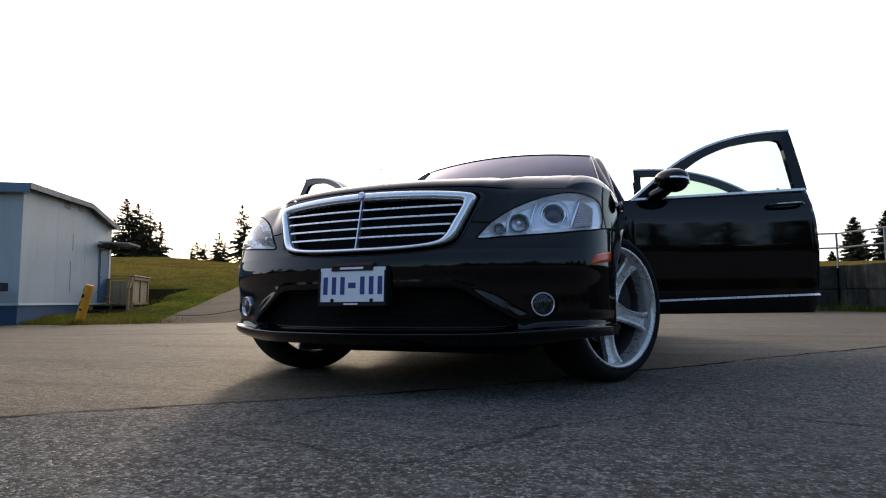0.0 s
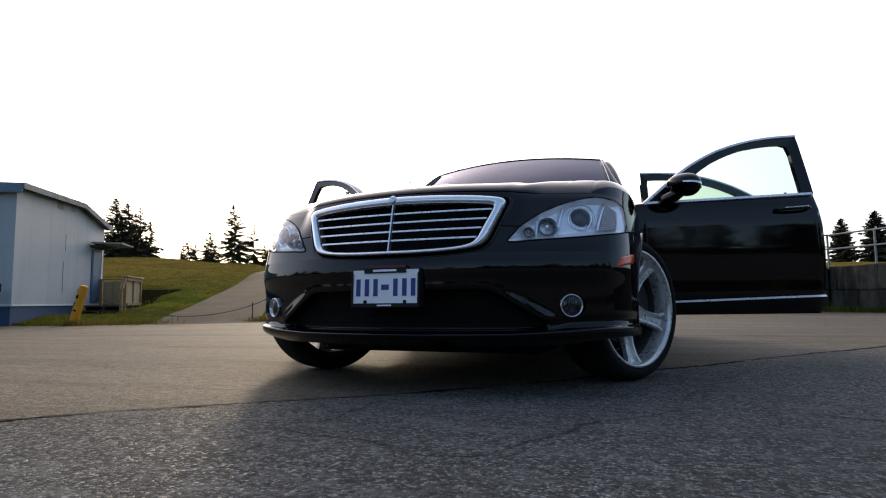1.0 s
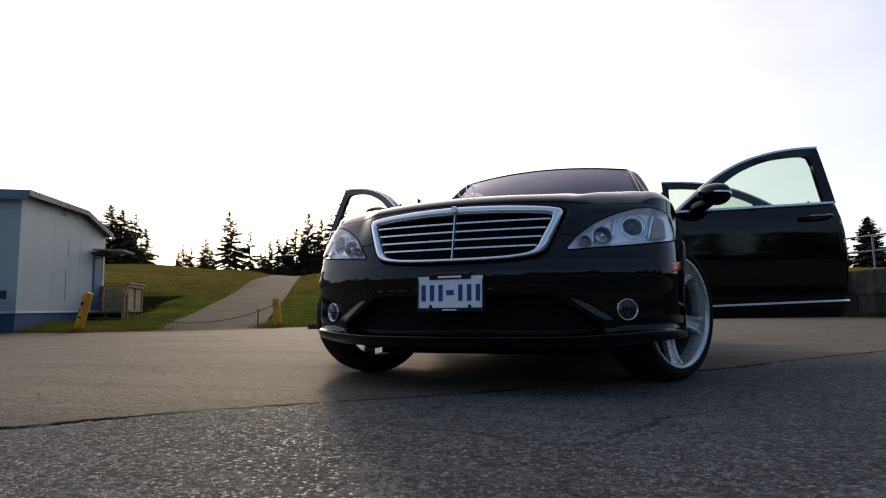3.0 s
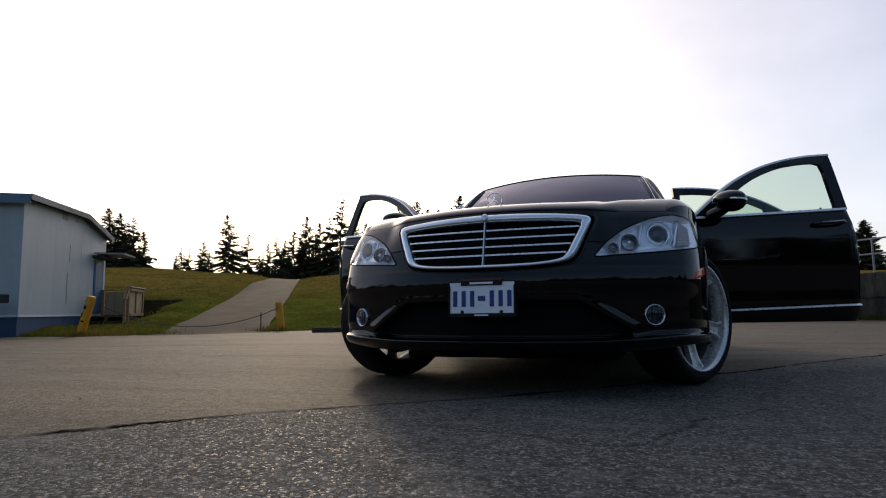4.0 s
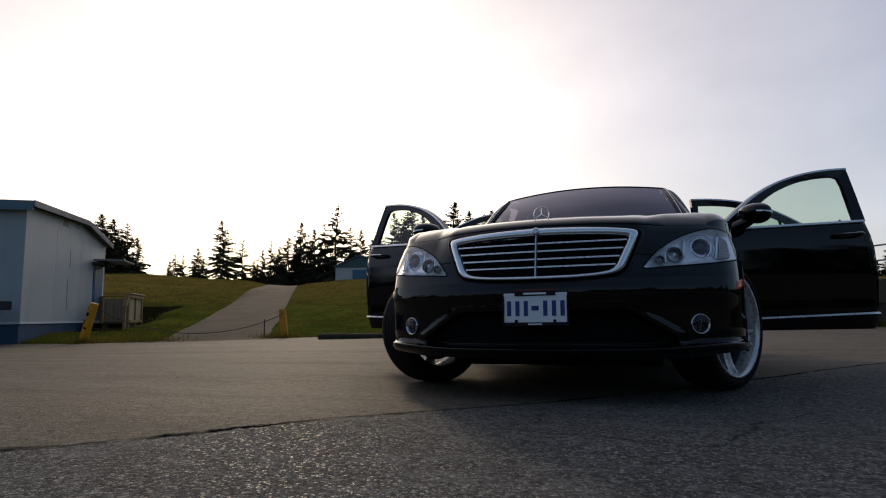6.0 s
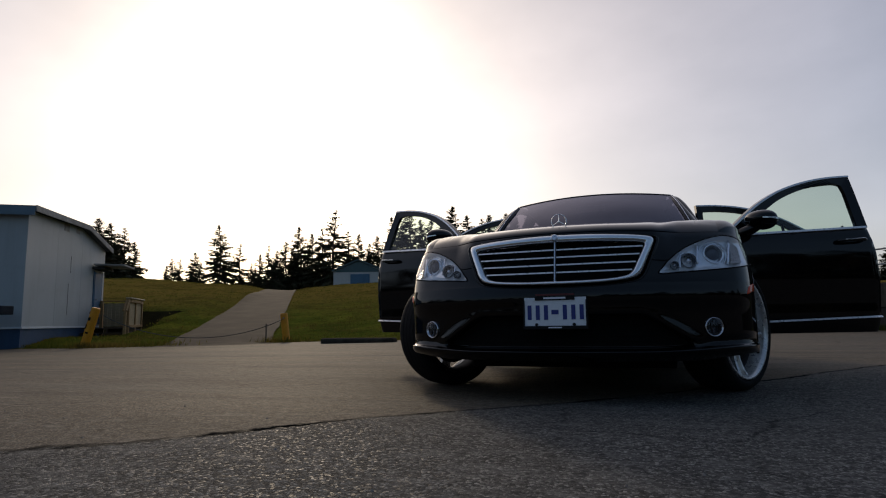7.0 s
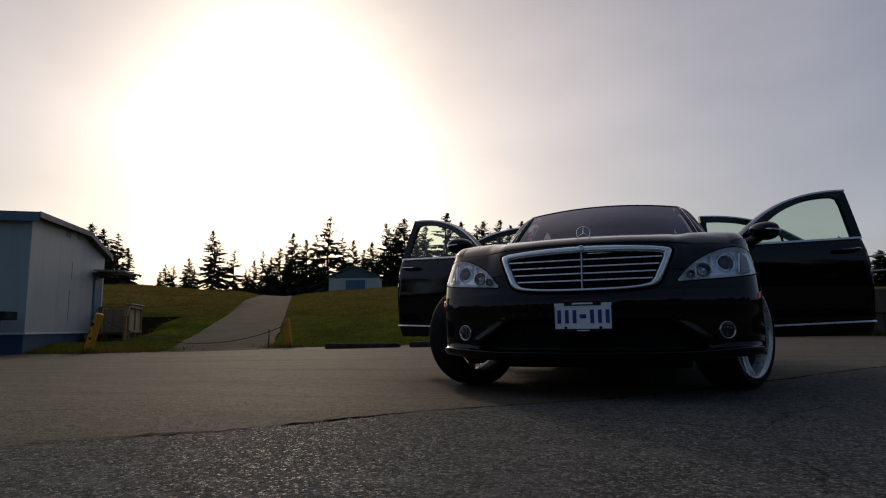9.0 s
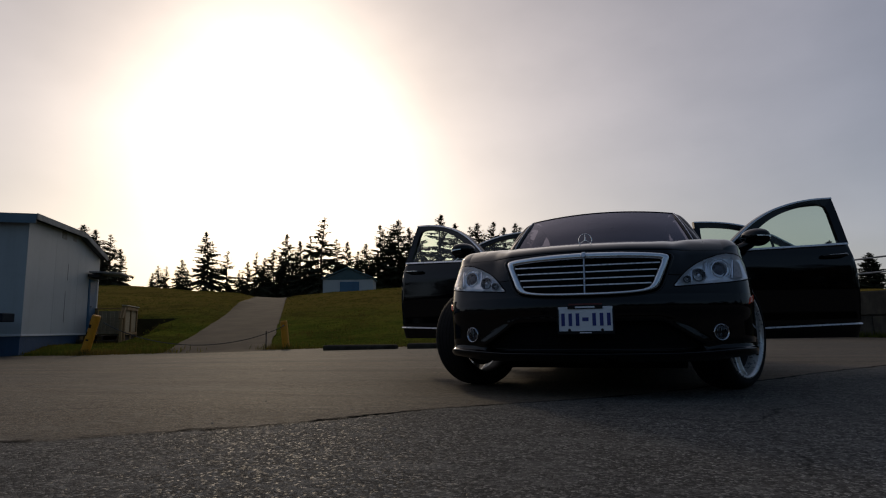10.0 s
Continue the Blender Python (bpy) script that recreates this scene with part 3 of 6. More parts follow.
def build_building():
    """Local frame: x along the gable wall away from the lot, y outward from it, z up."""
    rot = math.degrees(math.atan2(BDIR.y, BDIR.x))
    m = pose(BC.x, BC.y, -0.22, 0, 0, rot)
    b = empty("building", m, "white-blue sided low gabled building with dark blue skirting", "building")
    L, H0, HR, H1, XR, depth = 7.8, 4.12, 4.30, 3.80, 4.75, 14.0
    # local +y is inward (left of the wall direction), so outward is -y
    bm = bmesh.new()
    prof = [(0, 0.62), (L, 0.62), (L, H1), (XR, HR), (0, H0)]
    front = [bm.verts.new((x, 0, z)) for x, z in prof]
    back = [bm.verts.new((x, depth, z)) for x, z in prof]
    bm.faces.new(front)
    bm.faces.new(back[::-1])
    for i in range(5):
        j = (i + 1) % 5
        bm.faces.new((front[j], front[i], back[i], back[j]))
    part("wall", bm, MAT["wall"], b)
    bm = bmesh.new()
    box(bm, 0.03, L - 0.03, 0.03, depth, 0, 0.62)
    part("skirting", bm, MAT["skirt"], b, "dark blue plywood skirting")
    for x0, x1, y0, y1 in ((-0.02, L + 0.02, -0.025, -0.002), (-0.025, -0.002, 0.0, depth)):
        bm = bmesh.new()
        box(bm, x0, x1, y0, y1, 0.60, 0.66, 0.004)
        part("trim", bm, MAT["trim"], b, "white trim strip")
    # siding sheet joints and cover strips on the gable wall
    for x in (2.45, 4.9):
        bm = bmesh.new()
        box(bm, x - 0.006, x + 0.006, -0.003, -0.0005, 0.66, (H0 + (HR - H0) * x / XR if x < XR else HR + (H1 - HR) * (x - XR) / (L - XR)) - 0.05)
        part("cover_strip", bm, MAT["wall"], b)
    for x, z0, z1 in ((3.74, 2.55, 3.15), (3.60, 1.05, 2.15)):
        bm = bmesh.new()
        box(bm, x - 0.012, x + 0.012, -0.012, -0.0085, z0, z1)
        part("crack", bm, MAT["stain"], b, "dark open joint")
    # roof with fascia boards on both slopes
    over = 0.25
    for side in (0, 1):
        bm = bmesh.new()
        xs = (-over, XR) if side == 0 else (XR, L + 0.10)
        slope = (HR - H0) / XR if side == 0 else (HR - H1) / (L - XR)
        zs = [HR - abs(x - XR) * slope + 0.02 for x in xs]
        q = [(xs[0], -over), (xs[1], -over), (xs[1], depth + over), (xs[0], depth + over)]
        lo = [bm.verts.new((x, y, zs[0] if x == xs[0] else zs[1])) for x, y in q]
        hi = [bm.verts.new((v.co.x, v.co.y, v.co.z + 0.10)) for v in lo]
        bm.faces.new(lo)
        bm.faces.new(hi[::-1])
        for i in range(4):
            bm.faces.new((lo[i], lo[(i + 1) % 4], hi[(i + 1) % 4], hi[i]))
        part("roof", bm, MAT["roofing"], b)
        bm = bmesh.new()
        v = [bm.verts.new(c) for c in ((xs[0], -over - 0.004, zs[0] - 0.07), (xs[1], -over - 0.004, zs[1] - 0.07), (xs[1], -over - 0.004, zs[1] + 0.112), (xs[0], -over - 0.004, zs[0] + 0.112))]
        w = [bm.verts.new((c.co.x, -over - 0.034, c.co.z)) for c in v]
        bm.faces.new(v), bm.faces.new(w[::-1])
        for i in range(4):
            bm.faces.new((v[i], v[(i + 1) % 4], w[(i + 1) % 4], w[i]))
        part("fascia", bm, MAT["edge"], b, "weathered pale fascia board")
    bm = bmesh.new()
    box(bm, -over - 0.034, -over - 0.004, -over, depth, H0 - 0.18, H0 + 0.09)
    part("fascia", bm, MAT["fascia"], b, "blue-grey eave fascia")
    # brown stains under the soffit
    for x, w, h in ((2.9, 0.5, 0.28), (4.1, 0.4, 0.2)):
        bm = bmesh.new()
        box(bm, x, x + w, -0.006, -0.001, H0 + 0.12 - h, H0 + 0.14)
        part("stain", bm, MAT["edge"], b, "bare weathered patch under the soffit")
    # door, canopy and post at the far end
    d = bmesh.new()
    box(d, 6.45, 7.38, -0.05, -0.002, 0.72, 2.80, 0.01)
    door = part("door", d, MAT["door"], b, "blue steel door")
    bm = bmesh.new()
    tube(bm, [(6.58, -0.05, 1.72), (6.58, -0.11, 1.72), (6.70, -0.11, 1.72)], 0.012)
    part("handle", bm, MAT["rail"], door, "steel lever handle")
    bm = bmesh.new()
    box(bm, 7.40, 7.50, -0.06, -0.002, 0.70, 2.88)
    part("door_frame", bm, MAT["trim"], b, "white door frame")
    bm = bmesh.new()
    box(bm, 6.37, 6.445, -0.03, -0.002, 0.70, 2.84)
    part("door_frame", bm, MAT["door"], b, "blue door frame")
    bm = bmesh.new()
    box(bm, 6.0, 7.6, -1.12, -0.002, 3.02, 3.09, 0.01, pose(0, 0, 0.03, 1.5, 0, 0))
    part("canopy", bm, MAT["edge"], b, "grey flat door canopy")
    bm = bmesh.new()
    box(bm, 6.15, 7.5, -0.42, -0.002, 2.90, 3.01, 0.01)
    part("canopy_beam", bm, MAT["stain"], b, "dark beam under the canopy")
    return b


building = build_building()


def build_porch():
    """Timber landing with a boarded railing box, in the building's frame."""
    rot = math.degrees(math.atan2(BDIR.y, BDIR.x))
    porch = empty("porch", pose(BC.x, BC.y, -0.2, 0, 0, rot), "weathered timber landing with boarded railing before the blue door", "porch")
    for i in range(12):
        bm = bmesh.new()
        box(bm, 5.14 + i * 0.18, 5.14 + i * 0.18 + 0.168, -1.62, -0.08, 0.52, 0.56)
        part("deck_board", bm, MAT["deck"], porch)
    for y in (-1.57, -0.9, -0.2):
        bm = bmesh.new()
        box(bm, 5.14, 7.30, y - 0.03, y + 0.03, 0.34, 0.518)
        part("beam", bm, MAT["deck"], porch)
    for x, y, h in ((5.17, -1.60, 1.66), (6.22, -1.60, 1.60), (7.28, -1.60, 1.66), (7.28, -0.12, 1.62), (5.17, -0.2, 0.52)):
        bm = bmesh.new()
        box(bm, x - 0.055, x + 0.055, y - 0.055, y + 0.055, 0.0, h, 0.006)
        part("post", bm, MAT["plank"], porch)
    for i in range(9):
        bm = bmesh.new()
        y = -1.545 + i * 0.150
        box(bm, 7.255, 7.278, y, y + 0.144, 0.60, 1.55)
        part("board", bm, MAT["panel"], porch)
    for i in range(13):
        bm = bmesh.new()
        x = 5.235 + i * 0.153
        box(bm, x, x + 0.136, -1.606, -1.582, 0.60, 1.58)
        part("board", bm, MAT["panel"], porch)
    for z0, z1 in ((0.56, 0.66), (1.52, 1.62)):
        bm = bmesh.new()
        box(bm, 5.226, 7.224, -1.69, -1.658, z0, z1, 0.004)
        part("rail_board", bm, MAT["plank"], porch)
    bm = bmesh.new()
    box(bm, 5.08, 7.36, -1.72, -1.52, 1.662, 1.705, 0.006)
    part("cap_rail", bm, MAT["cap"], porch, "pale worn cap rail")
    bm = bmesh.new()
    box(bm, 7.22, 7.36, -1.515, -0.06, 1.622, 1.66, 0.006)
    part("cap_rail", bm, MAT["plank"], porch)
    bm = bmesh.new()
    v = [Vector(p) for p in ((5.11, -1.60, 1.60), (4.71, -1.60, 1.18))]
    for o in (-0.045, 0.045):
        tube(bm, [v[0] + Vector((0, o, 0)), v[1] + Vector((0, o, 0))], 0.05, 4)
    part("handrail", bm, MAT["plank"], porch, "sloping stair handrail")
    bm = bmesh.new()
    box(bm, 4.69, 4.78, -1.645, -1.555, 0.0, 1.20, 0.005)
    part("post", bm, MAT["plank"], porch)
    for i, z in enumerate((0.18, 0.36)):
        bm = bmesh.new()
        box(bm, 4.59 + 0.27 * i, 4.87 + 0.27 * i, -1.54, -0.10, z - 0.02, z + 0.02)
        part("tread", bm, MAT["deck"], porch)
    return porch


build_porch()


def build_bollards():
    x, y = -9.62, 11.6
    bm = bmesh.new()
    tube(bm, [(0, 0, -0.2), (0, 0, 0.80), (0, 0, 0.84)], [0.105, 0.105, 0.085], 20)
    b = tagged(part("bollard", bm, MAT["yellow"], smooth=False), "yellow painted steel bollard at the path's mouth", "bollard", "yellow path posts")
    b.matrix_world = pose(x, y, -0.12, 0, -6.5, 23.6)
    bm = bmesh.new()
    tube(bm, [(0, -0.112, 0.70), (0, -0.14, 0.70)], 0.02)
    part("cable_eye", bm, MAT["rail"], b)
    # leaning post with dark marks
    lean = pose(-15.13, 9.62, -0.13, 0, 14, 23.6)
    bm = bmesh.new()
    tube(bm, [(0, 0, -0.2), (0, 0, 1.08), (0, 0, 1.12)], [0.125, 0.12, 0.10], 20)
    c = tagged(part("bollard", bm, MAT["yellow"]), "leaning battered yellow steel bollard with black scuffs", "bollard", "yellow path posts")
    c.matrix_world = lean
    for a, z, w, h in ((200, 0.95, 0.05, 0.06), (250, 0.78, 0.04, 0.10), (225, 0.55, 0.03, 0.12), (270, 0.38, 0.04, 0.05)):
        bm = bmesh.new()
        q = pose(0.122 * math.cos(radians(a)), 0.122 * math.sin(radians(a)), z, 0, 0, a)
        box(bm, -0.004, 0.004, -w, w, -h / 2, h / 2, 0, q)
        part("scuff", bm, MAT["black"], c, "black scuff mark")
    # cable sagging over the path, and its stake
    a, e = Vector((-9.62, 11.49, 0.58)), Vector((-14.75, 9.85, 0.75))
    pts = []
    for i in range(41):
        t = i / 40
        p = a.lerp(e, t)
        sag = 0.62 * (1 - (2 * t - 1) ** 2) ** 0.9
        q = p.copy()
        q.z = max(p.z - sag, ground_z(p.x, p.y) + 0.03)
        pts.append(q)
    bm = bmesh.new()
    tube(bm, pts, 0.011, 6)
    tagged(part("barrier_cable", bm, MAT["cable"]), "dark steel cable slung across the footpath", "cable")
    bm = bmesh.new()
    tube(bm, [(-10.15, 11.35, -0.25), (-10.15, 11.35, 0.42)], 0.018, 6)
    tagged(part("stake", bm, MAT["cable"]), "thin rusty steel stake beside the yellow bollard", "stake")


build_bollards()


def build_kerbs():
    for x, y, rz in ((-6.15, 9.47, 2), (-3.9, 9.35, -1)):
        bm = bmesh.new()
        box(bm, -0.95, 0.95, -0.13, 0.13, -0.06, 0.115, 0.05)
        ob = tagged(part("wheel_stop", bm, MAT["stop"]), "dark rubber wheel stop on the asphalt by the grass", "wheel stop", "wheel stops")
        ob.matrix_world = pose(x, y, ground_z(x, y), 0, 0, rz)


build_kerbs()


def build_hut():
    hut = empty("hut", pose(-25.6, 45.9, 3.4, 0, 0, 21), "small white hut with blue-green roof and blue shutter", "hut")
    bm = bmesh.new()
    prof = [(-2.35, 0), (2.35, 0), (2.35, 1.75), (0, 2.75), (-2.35, 1.75)]
    f, k = [bm.verts.new((x, 0, z)) for x, z in prof], [bm.verts.new((x, 4, z)) for x, z in prof]
    bm.faces.new(f), bm.faces.new(k[::-1])
    for i in range(5):
        bm.faces.new((f[(i + 1) % 5], f[i], k[i], k[(i + 1) % 5]))
    part("wall", bm, MAT["hutwall"], hut)
    for s in (-1, 1):
        bm = bmesh.new()
        lo = [bm.verts.new(c) for c in ((0, -0.25, 2.80), (s * 2.48, -0.25, 1.76), (s * 2.48, 4.3, 1.76), (0, 4.3, 2.80))]
        hi = [bm.verts.new(v.co + Vector((0, 0, 0.12))) for v in lo]
        bm.faces.new(lo), bm.faces.new(hi[::-1])
        for i in range(4):
            bm.faces.new((lo[i], lo[(i + 1) % 4], hi[(i + 1) % 4], hi[i]))
        part("roof", bm, MAT["hutroof"], hut)
    bm = bmesh.new()
    v = [bm.verts.new(c) for c in ((-2.36, -0.03, 1.70), (2.36, -0.03, 1.70), (0, -0.03, 2.76))]
    w = [bm.verts.new((c.co.x, -0.003, c.co.z)) for c in v]
    bm.faces.new(v), bm.faces.new(w[::-1])
    for i in range(3):
        bm.faces.new((v[i], v[(i + 1) % 3], w[(i + 1) % 3], w[i]))
    part("gable", bm, MAT["hutroof"], hut)
    bm = bmesh.new()
    box(bm, -0.75, 1.05, -0.06, -0.003, 0.15, 1.5, 0.01)
    part("shutter", bm, MAT["door"], hut, "blue roller shutter")


build_hut()


def build_bench():
    """Dark slab on a post before the building's near corner."""
    b = empty("bench", pose(-17.35, 7.75, -0.2, 0, 0, 20), "dark steel bench with slab seat by the building", "bench")
    bm = bmesh.new()
    box(bm, -1.2, 1.15, -0.25, 0.25, 0.98, 1.22, 0.02)
    part("slab", bm, MAT["bench"], b)
    for x in (-0.9, 0.62):
        bm = bmesh.new()
        box(bm, x - 0.12, x + 0.12, -0.18, 0.18, 0, 0.98, 0.01)
        part("leg", bm, MAT["bench"], b)


build_bench()


# ---- concrete block wall and pipe rail ----
def build_block_wall():
    rnd = random.Random(3)
    # the wall turns a corner: a far run square to the lot and a run that comes forward
    corner = pose(5.12, 17.06, -0.08)
    runs = [(pose(0, 0, 0, 0, 0, 188), -1, 3, 0.0), (pose(0, 0, 0, 0, 0, -56), 1, 14, -0.40)]
    wall = empty("block_wall", corner, "two courses of stained cast concrete blocks with grassy foot", "retaining wall", kind="structure")
    meshes = []
    for k in range(3):
        bm = bmesh.new()
        box(bm, -0.618, 0.618, 0, 0.75, 0, 0.66, 0.035)
        for v in bm.verts:
            v.co += 0.014 * Vector((rnd.uniform(-1, 1), rnd.uniform(-1, 1), rnd.uniform(-1, 1)))
        me = bpy.data.meshes.new("block")
        bm.to_mesh(me)
        bm.free()
        me.materials.append(MAT["block"])
        meshes.append(me)
    for turn, back, count, start in runs:
        for row in range(2):
            for i in range(count):
                x0 = start + i * 1.25 - 0.62 * row * (i > 0)
                x1 = start + (i + 1) * 1.25 - 0.62 * row
                if x0 < 0:
                    x0 = 0.02
                ob = new("block", meshes[(i * 7 + row) % 3])
                ob.parent = wall
                shift = -0.75 if back < 0 else 0.0
                ob.matrix_basis = turn @ pose((x0 + x1) / 2, shift + rnd.uniform(-0.02, 0.02), row * 0.665, 0, 0, rnd.uniform(-0.8, 0.8)) @ Matrix.Diagonal(((x1 - x0) / 1.25, 1, 1, 1))
    bm = bmesh.new()
    grid(bm, lambda u, v: (-60 + 78 * u, 0.7 + 75 * v, 1.31 + 0.04 * noise.noise((u * 30, v * 15, 1))), 80, 40)
    g = tagged(part("grass_terrace", bm, MAT["grass"], smooth=True), "rough grass terrace above the block wall", "grass", kind="structure")
    g.matrix_world = corner @ runs[1][0]
    rail = empty("pipe_rail", corner, "galvanised two-pipe railing on the block wall", "railing")
    for turn, back, count, start in runs:
        y = 0.30 * back
        for i in (range(1, 3) if back < 0 else range(11)):
            bm = bmesh.new()
            x = i * 1.5 + 0.05 if back < 0 else i * 1.46 - 0.25
            tube(bm, [turn @ Vector((x, y, 1.28)), turn @ Vector((x, y, 2.25))], 0.028, 10)
            part("post", bm, MAT["rail"], rail)
        for z in (1.84, 2.25):
            bm = bmesh.new()
            tube(bm, [turn @ Vector((-0.15 if back < 0 else -0.25, y, z)), turn @ Vector((3.6 if back < 0 else 16.0, y, z + 0.01))], 0.024, 10)
            part("pipe", bm, MAT["rail"], rail)
    m = corner @ runs[1][0]
    # weeds at the foot
    verts, faces = [], []
    for _ in range(5000):
        x, y = rnd.uniform(0, 9), -rnd.random() ** 2 * 0.5 + 0.02
        if rnd.random() < 0.45:
            x, y = (Matrix.Rotation(radians(64), 4, 'Z') @ Vector((-x, y, 0))).xy
        h, a, w = rnd.uniform(0.06, 0.30), rnd.uniform(0, math.tau), rnd.uniform(0.01, 0.025)
        i = len(verts)
        verts += [(x - w * math.cos(a), y - w * math.sin(a), 0), (x + w * math.cos(a), y + w * math.sin(a), 0), (x + rnd.uniform(-0.08, 0.08), y + rnd.uniform(-0.08, 0.02), h)]
        faces.append((i, i + 1, i + 2))
    me = bpy.data.meshes.new("weeds")
    me.from_pydata(verts, [], faces)
    me.materials.append(MAT["grass"])
    ob = tagged(new("weeds", me), "green weeds along the foot of the block wall", "weeds", kind="stuff")
    ob.matrix_world = m


build_block_wall()


# ---- trees ----
def conifer(seed, height, spread, bare=0.08, thin=1.0, bush=1.0):
    """A fir: tapered trunk, uneven single limbs that droop low and rise near the top, flat needle sprays along each."""
    rnd = random.Random(seed)
    trunk = bmesh.new()
    sway = [(0.10 * math.sin(0.9 * i + seed), 0.10 * math.cos(0.7 * i + 2 * seed)) for i in range(9)]
    tube(trunk, [(sway[i][0], sway[i][1], height * i / 8) for i in range(9)], [height * 0.015 * (1 - i / 8.2) + 0.012 for i in range(9)], 8)
    limbs = bmesh.new()
    verts, faces = [], []
    lean_to = rnd.uniform(0, math.tau)

    def spray(p, a, up, ln, wd):
        """A ragged fan of three needles' blades from p."""
        for k in (-1, 0, 1):
            b = a + 0.55 * k + rnd.uniform(-0.2, 0.2)
            l = ln * (1.0 if k == 0 else 0.72) * rnd.uniform(0.7, 1.2)
            dx, dy, dz = math.cos(b), math.sin(b), up - rnd.uniform(0.0, 0.5)
            i = len(verts)
            verts.extend([p, (p[0] + dx * l * 0.5 - dy * wd, p[1] + dy * l * 0.5 + dx * wd, p[2] + dz * l * 0.5 - rnd.uniform(0, 0.9) * wd),
                          (p[0] + dx * l, p[1] + dy * l, p[2] + dz * l - 0.25 * l), (p[0] + dx * l * 0.5 + dy * wd, p[1] + dy * l * 0.5 - dx * wd, p[2] + dz * l * 0.5 - rnd.uniform(0.3, 1.4) * wd)])
            faces.append((i, i + 1, i + 2, i + 3))
    count = int((150 + 90 * thin) * bush)
    for i in range(count):
        t = ((i + rnd.random()) / count) ** 1.05
        z = height * (bare + (0.985 - bare) * t)
        a = rnd.uniform(0, math.tau)
        if noise.noise((1.2 * math.cos(a) + seed, 1.2 * math.sin(a), 0.55 * z)) < -0.30 * bush + 0.32 * (1 - thin):
            continue
        r = spread * 1.28 * (1 - t) ** (1.05 - 0.2 * bush) * min(1.0, 0.55 + 3.2 * t) * rnd.triangular(0.40, 1.30, 0.9) * (1 + 0.20 * math.cos(a - lean_to)) + 0.10
        rise = -0.30 + 0.85 * t + rnd.uniform(-0.15, 0.15)
        sag = 0.38 * (1 - 0.7 * t) * rnd.uniform(0.4, 1.3)
        k = z / height * 8
        j = min(7, int(k))
        ox, oy = (sway[j][q] + (sway[j + 1][q] - sway[j][q]) * (k - j) for q in (0, 1))
        ca, sa = math.cos(a), math.sin(a)

        def limb(f):
            return ox + ca * r * f, oy + sa * r * f, z + r * (rise * f - sag * f * f + 0.25 * sag * f ** 4)
        n = max(3, int(r * 6.5))
        small = 0.30 + 0.70 * (1 - t) ** 0.6
        for q in range(n):
            f = 0.12 + 0.88 * (q + rnd.random()) / n
            p = limb(f)
            ln = (0.30 + 0.34 * (1 - f)) * small * rnd.uniform(0.7, 1.35)
            for side in (-1, 1):
                spray(p, a + side * rnd.uniform(0.45, 1.2), rise - 2 * sag * f, ln, 0.085 * bush * small * rnd.uniform(0.7, 1.5))
            if rnd.random() < 0.55:
                spray(p, rnd.uniform(0, math.tau), -1.1, 0.30 * small, 0.10 * small)
        spray(limb(1.0), a, rise - 1.2 * sag, 0.34 * small, 0.05)
        tube(limbs, [limb(f) for f in (0, 0.35, 0.7, 1.0)], [0.014 + 0.012 * r, 0.011 + 0.007 * r, 0.009, 0.004], 4, caps=False)
    for q in range(14):
        a, zz = rnd.uniform(0, math.tau), height * rnd.uniform(0.93, 0.995)
        spray((sway[8][0], sway[8][1], zz), a, 0.9, 0.22, 0.03)
    root = empty("conifer", Matrix.Identity(4), "tall dark green fir tree on the grass hill", "tree", "firs behind the hill")
    part("trunk", trunk, MAT["bark"], root)
    tagged(part("branchwork", limbs, MAT["bark"], root), kind="stuff")
    me = bpy.data.meshes.new("crown")
    me.from_pydata(verts, [], faces)
    me.materials.append(MAT["needle"])
    crown = new("crown", me)
    crown.parent = root
    return root


